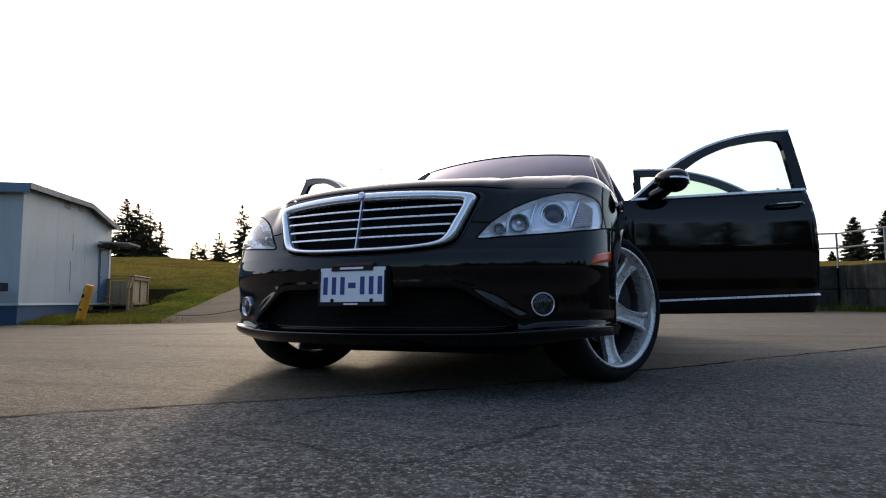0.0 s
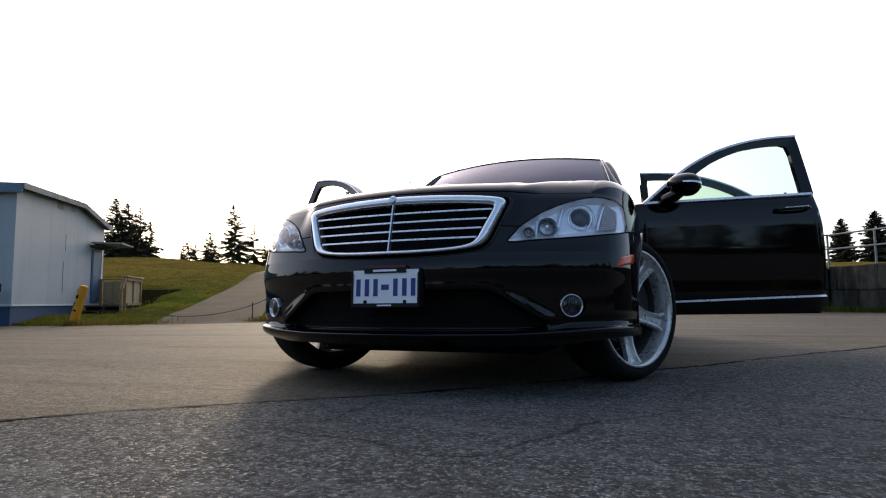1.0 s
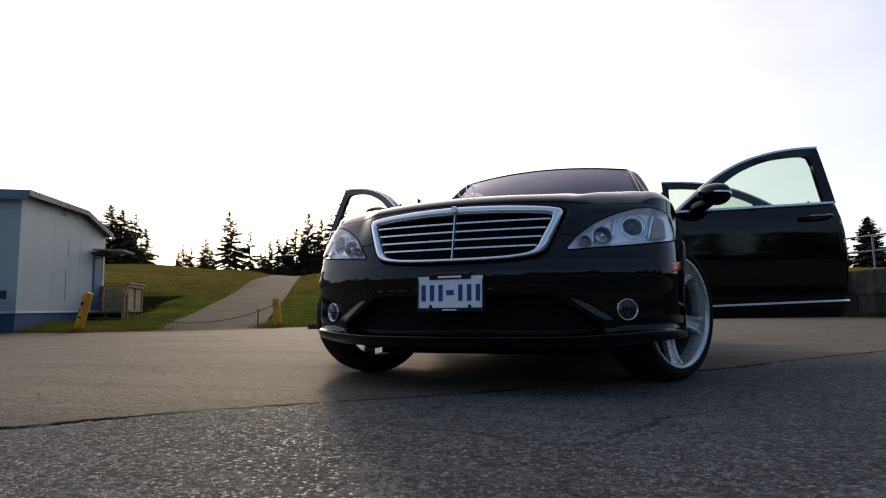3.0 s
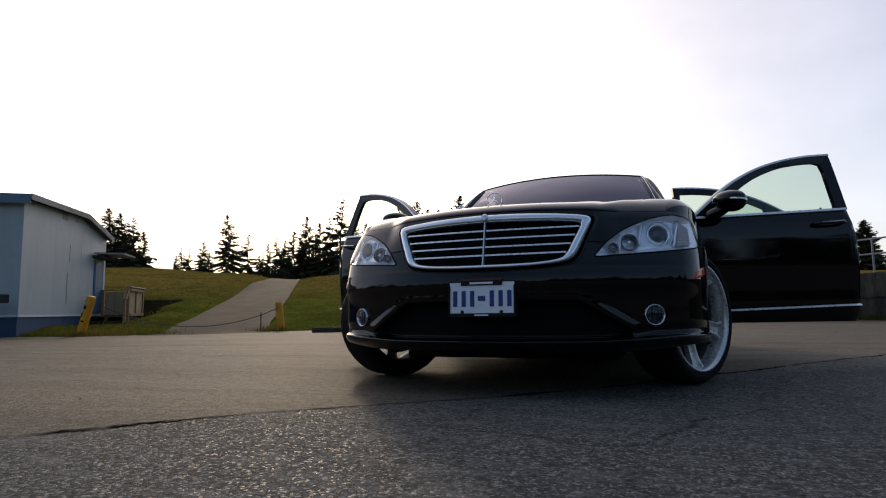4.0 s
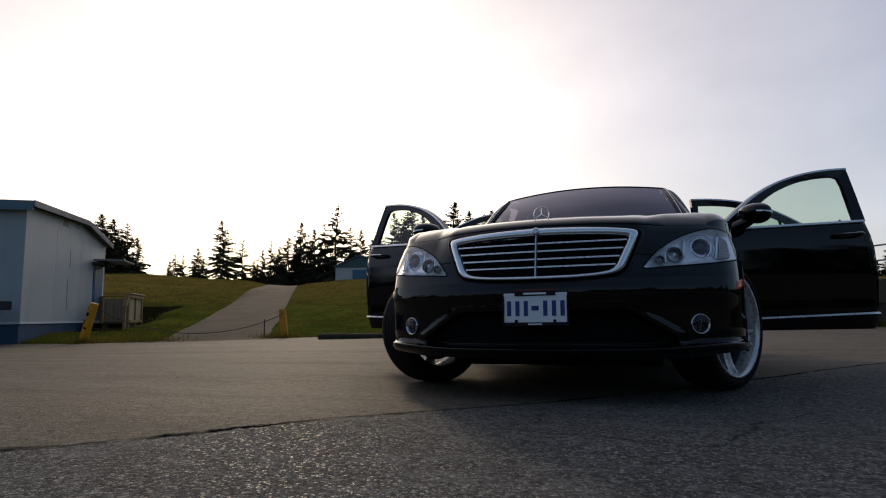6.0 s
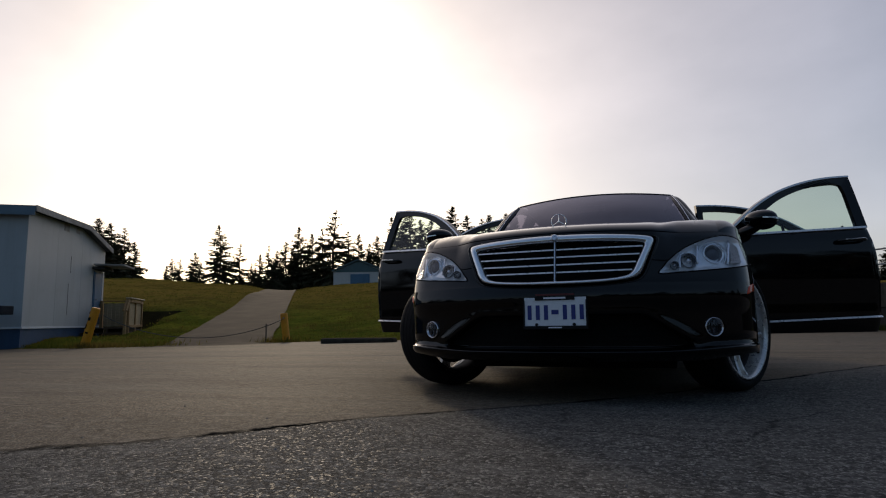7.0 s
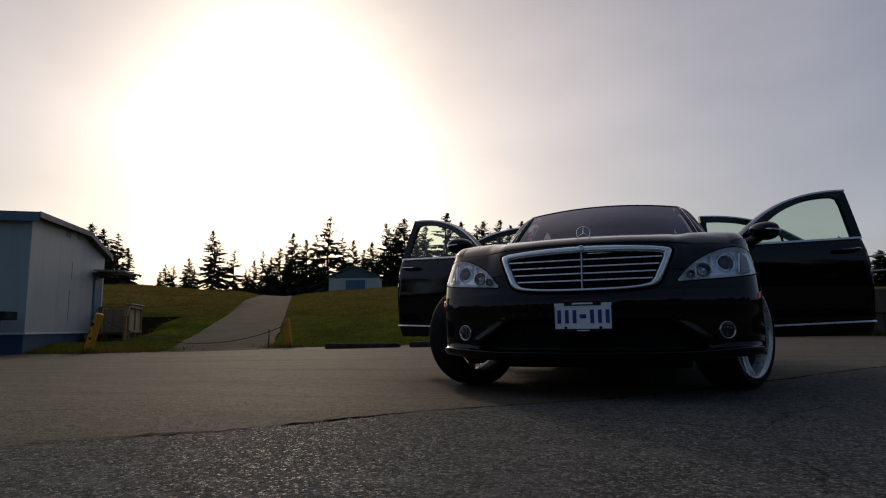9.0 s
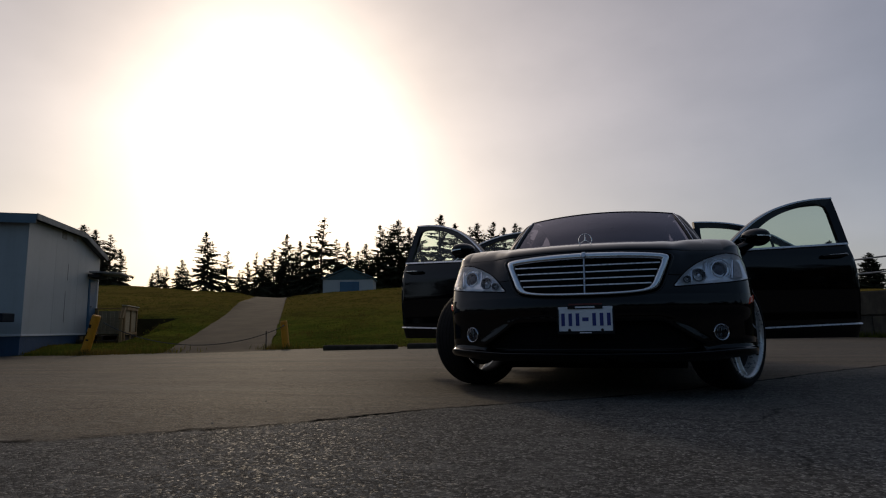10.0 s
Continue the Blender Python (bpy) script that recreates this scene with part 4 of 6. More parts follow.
def build_trees():
    kinds = [conifer(11, 10.0, 2.3, 0.04, 0.75), conifer(12, 10.0, 2.1, 0.03, 0.9), conifer(13, 10.0, 2.2, 0.06, 0.25), conifer(14, 10.0, 2.7, 0.02, 1.0), conifer(15, 10.0, 2.3, 0.03, 0.5), conifer(16, 10.0, 2.35, 0.0, 1.0, 2.0)]
    rnd = random.Random(5)
    # p, q on the hill, top height above the datum, kind, width factor
    rows = [(-45.5, 85, 16.3, 3), (-43.8, 85, 15.5, 0), (-36.7, 74, 13.0, 4), (-35.5, 74, 11.2, 1), (-35.3, 84, 9.0, 1), (-33.8, 82, 9.8, 4), (-32.3, 81, 9.6, 2), (-29.0, 77, 10.1, 0), (-29.2, 80, 9.0, 3)]
    rows += [(-26.3, 79, 14.2, 0), (-23.5, 79, 11.5, 2), (-20.6, 74, 8.3, 4), (-20.3, 77, 9.8, 1), (-19.2, 77, 11.1, 2), (-19.0, 81, 10.8, 3), (-18.2, 84, 12.4, 1), (-16.0, 83, 14.5, 0), (-13.5, 78, 12.8, 1)]
    rows += [(-11.8, 76, 13.1, 4), (-10.0, 74, 15.3, 2), (-8.0, 71, 11.9, 4), (-6.6, 71, 11.6, 1), (-5.4, 76, 11.0, 0), (-4.2, 74, 11.8, 3), (-2.5, 75, 14.5, 0), (-1.2, 81, 14.4, 4), (0.1, 76, 15.4, 3)]
    rows += [(1.5, 77, 14.5, 1), (2.9, 73, 13.6, 0), (5.3, 70, 14.9, 1), (7.7, 73, 14.3, 0), (9.3, 71, 13.5, 4), (11.0, 75, 14.8, 3), (14.3, 81, 16.0, 0), (14.9, 77, 14.5, 1), (15.4, 71, 14.0, 3), (19.3, 79, 14.5, 0)]
    # lower firs that close the foot of the wood
    rows += [(-21.5 + 1.75 * i, 79 + 4 * (i % 3), 8.2 + 0.9 * ((i * 5) % 4), 3 if i % 2 else 0) for i in range(20)]
    rows += [(-31.0, 82, 8.0, 3), (-33.4, 84, 7.6, 0), (-41.5, 82, 11.0, 3), (-38.8, 80, 10.0, 0)]
    used = set()

    def spot(k, m):
        if k in used:
            return copy_thing(kinds[k], m @ Matrix.Diagonal((*(1 / v for v in kinds[k].scale), 1)))
        used.add(k)
        kinds[k].matrix_world = m
        kinds[k].scale = m.to_scale()
        return kinds[k]
    for p, q, top, k in rows:
        w = 1.05 + 0.40 * rnd.random()
        x, y = hill_xy(p, q)
        z = hill_z(p, q) - 0.2
        s = (top - z) / 10.0
        m = pose(x, y, z, 0, 0, rnd.uniform(0, 360)) @ Matrix.Diagonal((s * w, s * w, s, 1))
        spot(k, m)
    # two bushy firs and their neighbours past the block wall
    for x, y, z, top, k, w in ((16.7, 66, 1.2, 8.2, 5, 0.98), (19.4, 66, 1.2, 8.8, 5, 1.0), (14.7, 66, 1.2, 4.9, 5, 1.0), (13.2, 67, 1.2, 4.4, 5, 1.2), (22.9, 66, 1.2, 7.4, 5, 1.15), (26.0, 65, 1.2, 7.8, 5, 1.1), (28.8, 67, 1.2, 8.2, 5, 1.1), (33, 66, 1.2, 8.6, 3, 1.5), (38, 68, 1.2, 8.6, 5, 1.2)):
        s = (top - z) / 10.0
        t = spot(k, pose(x, y, z, 0, 0, rnd.uniform(0, 360)) @ Matrix.Diagonal((s * w, s * w, s, 1)))
        tagged(t, "broad dark green fir beyond the block wall", "tree", "firs beyond the wall")
    # the tree line that the car's paint mirrors, behind the walk
    for i in range(50):
        a = radians(-176 + 172 * i / 33 + rnd.uniform(-3, 3)) if i < 34 else radians(-72 + 78 * (i - 34) / 15 + rnd.uniform(-1.5, 1.5))
        r = rnd.uniform(55, 95)
        s = rnd.choice((0.45, 0.6, 0.8, 1.1, 1.5)) if a < radians(-75) else rnd.uniform(1.3, 2.1)
        w = s * rnd.uniform(1.1, 2.2)
        t = spot(i % 5, pose(r * math.cos(a), r * math.sin(a) - 2, -0.1, 0, 0, rnd.uniform(0, 360)) @ Matrix.Diagonal((w, w, s, 1)))
        tagged(t, "dark fir in the tree line across the lot", "tree", "firs across the lot")


build_trees()


# ---- car: materials ----
def car_paint():
    """Deep black lacquer with a faint waviness and a film of dust."""
    m = Nodes("black_car_paint")
    flake, wave, dust = m.noise(900.0, 2), m.noise(1.6, 3), m.noise(5.0, 6, 0.7)
    m.set(Base_Color=m.mix(flake, (0.0012, 0.0012, 0.0015), (0.003, 0.003, 0.0038)), Metallic=0.0, Roughness=m.ramp(dust, 0.35, 0.7, 0.04, 0.09))
    m.b.inputs["Specular IOR Level"].default_value = 0.4
    m.bump(wave, 0.25, 0.004)
    return m.mat


def plain(name, c, rough, metal=0.0, relief=0.0, scale=40.0):
    m = Nodes(name)
    n = m.noise(scale, 4)
    m.b.inputs["Specular IOR Level"].default_value = 0.5 if rough < 0.5 else 0.2
    m.set(Base_Color=m.mix(n, tuple(0.93 * v for v in c), tuple(min(1, 1.06 * v) for v in c)), Metallic=metal, Roughness=m.ramp(n, 0.3, 0.7, max(0.01, rough - 0.05), rough + 0.05))
    if relief:
        m.bump(n, relief, 0.002)
    return m.mat


def pane(name, tint, gloss=0.03, ior=1.5, sheen=(1, 1, 1)):
    """Clear or tinted sheet: light passes with the tint, and the face mirrors by Fresnel."""
    m = Nodes(name)
    m.n.remove(m.b)
    t, g, f, mix = m.n.new("ShaderNodeBsdfTransparent"), m.n.new("ShaderNodeBsdfGlossy"), m.n.new("ShaderNodeLayerWeight"), m.n.new("ShaderNodeMixShader")
    t.inputs["Color"].default_value = (*tint, 1)
    g.inputs["Roughness"].default_value = gloss
    g.inputs["Color"].default_value = (*sheen, 1)
    f0 = ((ior - 1) / (ior + 1)) ** 2
    m.l.new(m.math("MULTIPLY_ADD", m.math("POWER", f.outputs["Facing"], 5.0), 1 - f0, f0), mix.inputs[0])
    m.l.new(t.outputs[0], mix.inputs[1])
    m.l.new(g.outputs[0], mix.inputs[2])
    m.l.new(mix.outputs[0], m.n["Material Output"].inputs["Surface"])
    return m.mat


MAT.update({
    "paint": car_paint(),
    "chrome": plain("chrome", (0.90, 0.93, 1.0), 0.16, 0.85),
    "bright": plain("bright_trim", (0.95, 0.93, 0.92), 0.30, 0.55),
    "satin": plain("satin_silver", (0.74, 0.76, 0.82), 0.30, 0.9),
    "alloy": plain("silver_alloy", (0.68, 0.665, 0.65), 0.30, 0.65),
    "barrel": plain("dark_inner_rim", (0.050, 0.048, 0.047), 0.5, 0.3),
    "alloy_dark": plain("brake_dusted_alloy", (0.030, 0.029, 0.028), 0.55, 0.0),
    "tyre": plain("tyre_rubber", (0.009, 0.009, 0.0095), 0.85, 0, 0.3, 30),
    "plastic": plain("black_plastic", (0.010, 0.010, 0.011), 0.55, 0, 0.1, 90),
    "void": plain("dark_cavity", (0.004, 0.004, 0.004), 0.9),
    "lamp_shell": plain("lamp_reflector", (0.88, 0.91, 0.97), 0.20, 0.70),
    "lamp_trim": plain("lamp_bezel", (0.92, 0.95, 0.99), 0.20, 0.45),
    "lens": plain("projector_lens", (0.06, 0.065, 0.085), 0.05, 0.0),
    "amber": plain("amber_marker_lens", (0.80, 0.07, 0.012), 0.18),
    "peach": plain("frosted_turn_lens", (0.46, 0.43, 0.43), 0.3),
    "red_lens": plain("red_tail_lens", (0.35, 0.01, 0.008), 0.12),
    "cover": pane("clear_lamp_cover", (0.96, 0.97, 1.0), 0.02),
    "windscreen": pane("tinted_windscreen", (0.12, 0.11, 0.14), 0.02, 2.0, (0.84, 0.84, 1.0)),
    "window": pane("green_tinted_window", (0.64, 0.75, 0.66), 0.02),
    "dark_window": pane("dark_rear_glass", (0.22, 0.25, 0.25), 0.02),
    "mirror": plain("mirror_glass", (0.8, 0.82, 0.85), 0.02, 1.0),
    "leather": plain("dark_leather", (0.020, 0.019, 0.020), 0.5, 0, 0.3, 60),
    "plate": plain("plate_white", (0.84, 0.86, 0.90), 0.4),
    "plate_blue": plain("plate_blue_ink", (0.022, 0.035, 0.22), 0.45),
    "plate_red": plain("red_frame_print", (0.11, 0.008, 0.010), 0.4),
    "fog_bowl": plain("fog_reflector", (0.15, 0.15, 0.16), 0.25, 0.9),
    "fog_ring": plain("dull_chrome_ring", (0.62, 0.62, 0.65), 0.18, 1.0),
    "disc": plain("brake_disc_steel", (0.10, 0.095, 0.09), 0.45, 0.8),
})


# ---- car: shape functions (x across, y back from the nose, z up) ----
AXLE_F, AXLE_R, HUB_Z, ARCH_R = 0.95, 4.11, 0.350, 0.378


def lerp_curve(pts, t):
    """Catmull-Rom through pts, t in 0..1."""
    n = len(pts) - 1
    k = min(int(t * n), n - 1)
    f = t * n - k
    p0, p1, p2, p3 = (Vector(pts[max(0, min(n, k + i))]) for i in (-1, 0, 1, 2))
    return 0.5 * ((2 * p1) + (p2 - p0) * f + (2 * p0 - 5 * p1 + 4 * p2 - p3) * f * f + (3 * p1 - p0 - 3 * p2 + p3) * f ** 3)


def curve(pts, n, closed=False):
    if closed:
        m = len(pts)
        ext = [pts[(i - 1) % m] for i in range(m + 3)]
        full = m + 2
        return [lerp_curve(ext, (1 + m * i / n) / full) for i in range(n)]
    return [lerp_curve(pts, i / n) for i in range(n + 1)]


def table(pts, x):
    """Smooth value from (x, value) pairs."""
    if x <= pts[0][0]:
        return pts[0][1]
    for (a, va), (b, vb) in zip(pts, pts[1:]):
        if x <= b:
            return va + (vb - va) * (x - a) / (b - a)
    return pts[-1][1]


def plan_y(x):
    x = abs(x)
    return 0.03 + 0.36 * x * x + 0.17 * (x / 0.96) ** 24


def plan_x(y):
    lo, hi = 0.0, 1.05
    for _ in range(30):
        mid = (lo + hi) / 2
        lo, hi = (mid, hi) if plan_y(mid) < y else (lo, mid)
    return lo


def lean(x, z):
    """How far the skin leans back with height; the lamps and hood corners lie flatter than the grille."""
    return 0.25 * max(0.0, z - 0.60) + 0.34 * smooth01((abs(x) - 0.46) / 0.14) * max(0.0, z - 0.70)


def roll(z):
    """The corners draw in towards the hood."""
    return 1 + 0.028 * smooth01((z - 0.57) / 0.31) ** 2


def lip_z(x):
    """Height of the chin lip's upper edge."""
    return 0.276 + 0.020 * smooth01((abs(x) - 0.45) / 0.45)


def intake_side(z):
    """Half width of the lower intake, wider towards the chin."""
    return 0.405 + 0.215 * min(1.0, max(0.0, (0.445 - z) / 0.135))


def nose(x, z):
    """The front skin's y at x across and z up."""
    ax = abs(x)
    # chin lip: a blade that stands proud all round and fuller at the corners
    top = lip_z(x)
    lip = smooth01((top - z) / 0.014) * smooth01((z - 0.196) / 0.05)
    y = plan_y(x * roll(z) * (1 - 0.008 * lip * smooth01((ax - 0.5) / 0.3)))
    y += lean(x, z)
    y -= 0.020 * lip * (1 - 0.4 * smooth01((ax - 0.75) / 0.15))
    y += 0.010 * smooth01((ax - 0.55) / 0.15) * math.exp(-(((z - top - 0.020) / 0.018) ** 2))
    y += (0.075 + 0.03 * smooth01((ax - 0.6) / 0.3)) * smooth01((0.270 - z) / 0.075)
    # swell of the bumper, drawn in over the plate's shelf
    y -= 0.016 * math.exp(-(((z - 0.535) / 0.055) ** 2))
    y -= 0.005 * math.exp(-(((z - 0.465) / 0.020) ** 2)) * smooth01((0.50 - ax) / 0.1)
    # lower intake with slanting cheeks that stand proud of it
    side = intake_side(z)
    tall = smooth01((0.452 - z) / 0.030) * smooth01((z - top + 0.002) / 0.010)
    y += 0.070 * smooth01((side - ax) / 0.060 + 0.5) * tall
    y -= 0.004 * math.exp(-(((ax - side - 0.050) / 0.040) ** 2)) * smooth01((0.475 - z) / 0.03) * smooth01((z - top) / 0.03)
    y += 0.002 * math.exp(-(((ax - side - 0.115) / 0.036) ** 2)) * smooth01((0.455 - z) / 0.04) * smooth01((z - top) / 0.03)
    y += 5.0 * max(0.0, z - 0.83) ** 2
    return y


def in_poly(x, z, poly):
    inside = False
    j = len(poly) - 1
    for i in range(len(poly)):
        if (poly[i][1] > z) != (poly[j][1] > z) and x < (poly[j][0] - poly[i][0]) * (z - poly[i][1]) / (poly[j][1] - poly[i][1]) + poly[i][0]:
            inside = not inside
        j = i
    return inside


LAMP = [tuple(p) for p in curve([(0.497, 0.643), (0.515, 0.676), (0.548, 0.715), (0.612, 0.768), (0.705, 0.816), (0.800, 0.844), (0.868, 0.842), (0.914, 0.820), (0.930, 0.765), (0.934, 0.712), (0.920, 0.685), (0.812, 0.666), (0.70, 0.656), (0.59, 0.648)], 84, True)]
GRILLE_OUT = [(0, 0.600), (0.13, 0.601), (0.26, 0.607), (0.36, 0.620), (0.408, 0.645), (0.440, 0.710), (0.470, 0.785), (0.478, 0.822), (0.445, 0.838), (0.33, 0.848), (0.17, 0.855), (0, 0.858)]
GRILLE_IN = [(0, 0.617), (0.13, 0.618), (0.25, 0.623), (0.335, 0.635), (0.372, 0.658), (0.400, 0.715), (0.428, 0.775), (0.432, 0.798), (0.410, 0.806), (0.31, 0.813), (0.16, 0.818), (0, 0.820)]


def both_sides(pts, n):
    half = curve(pts, n)
    return [(p.x, p.y) for p in half] + [(-p.x, p.y) for p in half[-2:0:-1]]


G_OUT, G_IN = both_sides(GRILLE_OUT, 44), both_sides(GRILLE_IN, 44)


def edge_z(x):
    """Height of the hood's front edge."""
    return table([(0, 0.868), (0.25, 0.867), (0.44, 0.862), (0.52, 0.860), (0.60, 0.860), (0.70, 0.863), (0.80, 0.866), (0.88, 0.860), (0.95, 0.845)], abs(x))


def hood_gap(y):
    """Where the hood meets the wing, from the lamp's top back to the screen."""
    return 0.690 + 0.105 * smooth01((y - 0.36) / 0.9)


def hood_base(x, y):
    ax = abs(x)
    y0 = nose(x, edge_z(x))
    v = max(0.0, min(1.0, (y - y0) / (1.50 - y0)))
    d = max(0.0, y - y0)
    out = smooth01((ax - 0.50) / 0.12)
    lift = 0.026 + 0.040 * out
    turn = 1 - min(1.0, d / 0.085)
    rise = (1 - out) * math.sqrt(1 - turn * turn) + out * (1 - math.exp(-d / 0.080))
    z = edge_z(x) + lift * rise + (1.018 - 0.030 * (ax / 0.8) ** 2.2 - edge_z(x) - lift) * (1 - (1 - v) ** 3.1)
    # a soft ridge runs back from each corner of the grille
    ridge = 0.44 + 0.18 * v
    return z + 0.003 * math.exp(-(((ax - ridge) / 0.07) ** 2)) * smooth01(v * 6) * (1 - 0.6 * v)


def hood_z(x, y):
    """The hood runs into the wings' top line at its sides, with an open joint between."""
    k = smooth01((abs(x) - 0.60) / 0.18)
    z = hood_base(x, y) + k * (fender_edge(y) + 0.001 - hood_base(0.8, y))
    return z - 0.002 * math.exp(-(((abs(x) - hood_gap(y)) / 0.006) ** 2)) * smooth01((y - 0.40) / 0.05)


@functools.lru_cache(None)
def fender_edge(y):
    """Height of the fender where it meets the hood, swelling a little over the lamp."""
    return hood_base(0.8, y) + 0.007 * smooth01((y - 0.46) / 0.15) * (1 - smooth01((y - 0.8) / 0.6))


def fender_pt(y, v):
    """Front wing section at y, v from the hood line (0) to the sill (1)."""
    z0 = fender_edge(y)
    full = min(0.986 - 0.022 * smooth01((y - 0.95) / 0.5), plan_x(y - 0.02) - 0.001)
    k = full / 0.945
    pts = [(0.785 * k + (1 - k) * 0.7, z0 + 0.001), (0.824 * k, z0 - 0.003), (0.864 * k, z0 - 0.022), (0.896 * k, z0 - 0.062), (0.920 * k, z0 - 0.14), (0.943 * k, 0.68), (0.946 * k, 0.53), (0.930 * k, 0.40), (0.905 * k, 0.28), (0.880 * k, 0.20)]
    x, z = lerp_curve(pts, v)
    # stay inside the rounded corner of the nose
    return min(x, plan_x(y - lean(x, z) - 0.012) / roll(z)), z


def in_arch(y, z, axle, r=ARCH_R):
    return math.hypot(y - axle, z - HUB_Z) < r


car = empty("car", Matrix.Identity(4), "glossy black luxury sedan with all four doors open", "car")


# ---- car: nose ----
def build_nose():
    # stations spread evenly along the plan curve
    xs, acc, last = [0.0], 0.0, (0.0, plan_y(0))
    lens = [0.0]
    for i in range(1, 981):
        x = i / 1000
        q = (x, plan_y(x))
        acc += math.hypot(q[0] - last[0], q[1] - last[1])
        last = q
        xs.append(x), lens.append(acc)
    def at(u):
        s = abs(u) * acc
        k = int(np.searchsorted(lens, s))
        return math.copysign(xs[min(k, 980)], u)

    def f(u, v):
        x = at(2 * u - 1)
        low = 0.214 + 0.030 * smooth01((abs(x) - 0.62) / 0.32)
        z = low + (edge_z(x) - low) * v
        return x, nose(x, z), z

    lamp_in = [(0.745 + (x - 0.745) * 0.985, 0.742 + (z - 0.742) * 0.985) for x, z in LAMP]
    grille_mid = [(x * 1.036, 0.73 + (z - 0.73) * (1.108 if z < 0.73 else 1.02)) for x, z in G_OUT]

    def keep(c):
        ax = abs(c.x)
        if in_poly(ax, c.z, lamp_in) or in_poly(c.x, c.z, grille_mid):
            return False
        if math.hypot((ax - 0.735) * 0.9, c.z - 0.378) < 0.045:
            return False
        if c.y > 0.63 and c.z > 0.69:
            return False
        return not in_arch(c.y, c.z, AXLE_F, ARCH_R)
    bm = bmesh.new()
    grid(bm, f, 560, 220, keep)
    part("front_bumper", bm, MAT["paint"], car, "gloss black bumper with sporty lower lip", smooth=True)

    def g(u, v):
        x = (2 * u - 1) * 0.80
        y0 = nose(x, edge_z(x)) + 0.001
        y = y0 + (1.52 + 0.06 * (x / 0.8) ** 2 - y0) * (v ** 1.5)
        return x, y, hood_z(x, y) + 0.0005
    bm = bmesh.new()
    grid(bm, g, 240, 90)
    part("hood", bm, MAT["paint"], car, "long gloss black hood with two soft ridges", smooth=True)
    # joint between bumper and wing
    for s in (-1, 1):
        bm = bmesh.new()
        tube(bm, [(s * x, nose(x, 0.690) - 0.001, 0.686 + (x - 0.92) * 0.4) for x in (0.922, 0.935, 0.948, 0.958, 0.966, 0.972)], 0.0032, 6)
        part("panel_gap", bm, MAT["void"], car)
    # joint between hood and wing
    for s in (-1, 1):
        bm = bmesh.new()
        ys = [0.43 + 1.0 * i / 40 for i in range(41)]
        tube(bm, [(s * hood_gap(y), y, hood_z(hood_gap(y), y) - 0.001) for y in ys], 0.0022, 6)
        part("panel_gap", bm, MAT["void"], car)
    # lower edge of the hood between grille and lamp
    for s in (-1, 1):
        bm = bmesh.new()
        tube(bm, [(s * x, nose(x, z) - 0.0005, z) for x, z in ((0.452, 0.716), (0.475, 0.712), (0.50, 0.710), (0.525, 0.709), (0.542, 0.710))], 0.0026, 6)
        part("panel_gap", bm, MAT["void"], car)
    # side marker lamps
    for s in (-1, 1):
        bm = bmesh.new()
        quad = [(0.903, 0.535), (0.962, 0.557), (0.963, 0.600), (0.918, 0.578)]

        def h(u, v):
            a = (1 - u) * (1 - v), u * (1 - v), u * v, (1 - u) * v
            x = sum(k * q[0] for k, q in zip(a, quad))
            z = sum(k * q[1] for k, q in zip(a, quad))
            b = 0.006 * min(1, 8 * min(u, 1 - u, v, 1 - v))
            return s * (x + b * 0.7), nose(x, z) - b, z
        grid(bm, h, 10, 8)
        part("side_marker", bm, MAT["amber"], car, "orange-red side marker lens", smooth=True)
    # wing panels
    for s in (-1, 1):
        bm = bmesh.new()

        def w(u, v):
            y = 0.395 + 1.245 * u
            x, z = fender_pt(y, v)
            return s * x, y, z

        def wkeep(c):
            if c.y < 0.70 and c.z < 0.700:
                return False
            if c.y < 0.56 and c.z < 0.850:
                return False
            return not in_arch(c.y, c.z, AXLE_F)
        grid(bm, w, 170, 110, wkeep)
        wing = part("front_wing", bm, MAT["paint"], car, smooth=True)
        bm = bmesh.new()
        arc = [radians(a) for a in range(-18, 199, 6)]
        pts = []
        for a in arc:
            y, z = AXLE_F + (ARCH_R + 0.004) * math.cos(a), HUB_Z + (ARCH_R + 0.004) * math.sin(a)
            x = min(0.986 - 0.022 * smooth01((y - 0.95) / 0.5), plan_x(y))
            if z < 0.5:
                x -= 0.03 * ((0.5 - z) / 0.3) if y > 0.9 else 0.0
            pts.append((s * (x - 0.004), y, z))
        tube(bm, pts, 0.008, 6)
        part("arch_lip", bm, MAT["paint"], wing, smooth=True)
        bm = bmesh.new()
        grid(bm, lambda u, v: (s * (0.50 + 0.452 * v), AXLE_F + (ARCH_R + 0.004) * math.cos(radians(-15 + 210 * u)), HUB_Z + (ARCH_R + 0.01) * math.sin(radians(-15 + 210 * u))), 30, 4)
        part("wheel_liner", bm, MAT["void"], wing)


build_nose()


def ring_surface(bm, outline, centre, depth, rings=8, s=1):
    """A closed outline on the nose filled by shrinking rings; depth(k) pushes it inward."""
    rows = []
    for k in range(rings, -1, -1):
        f = k / rings
        row = []
        for x, z in outline:
            px, pz = centre[0] + (x - centre[0]) * f, centre[1] + (z - centre[1]) * f
            d = depth(f)
            row.append(bm.verts.new((s * (px - 0.45 * d * smooth01((px - 0.55) / 0.3)), nose(px, pz) + d, pz)))
            if k == 0:
                break
        rows.append(row)
    n = len(outline)
    for a, b in zip(rows, rows[1:]):
        for i in range(n):
            if len(b) == 1:
                bm.faces.new((a[i], a[(i + 1) % n], b[0]))
            else:
                bm.faces.new((a[i], a[(i + 1) % n], b[(i + 1) % n], b[i]))
    return bm


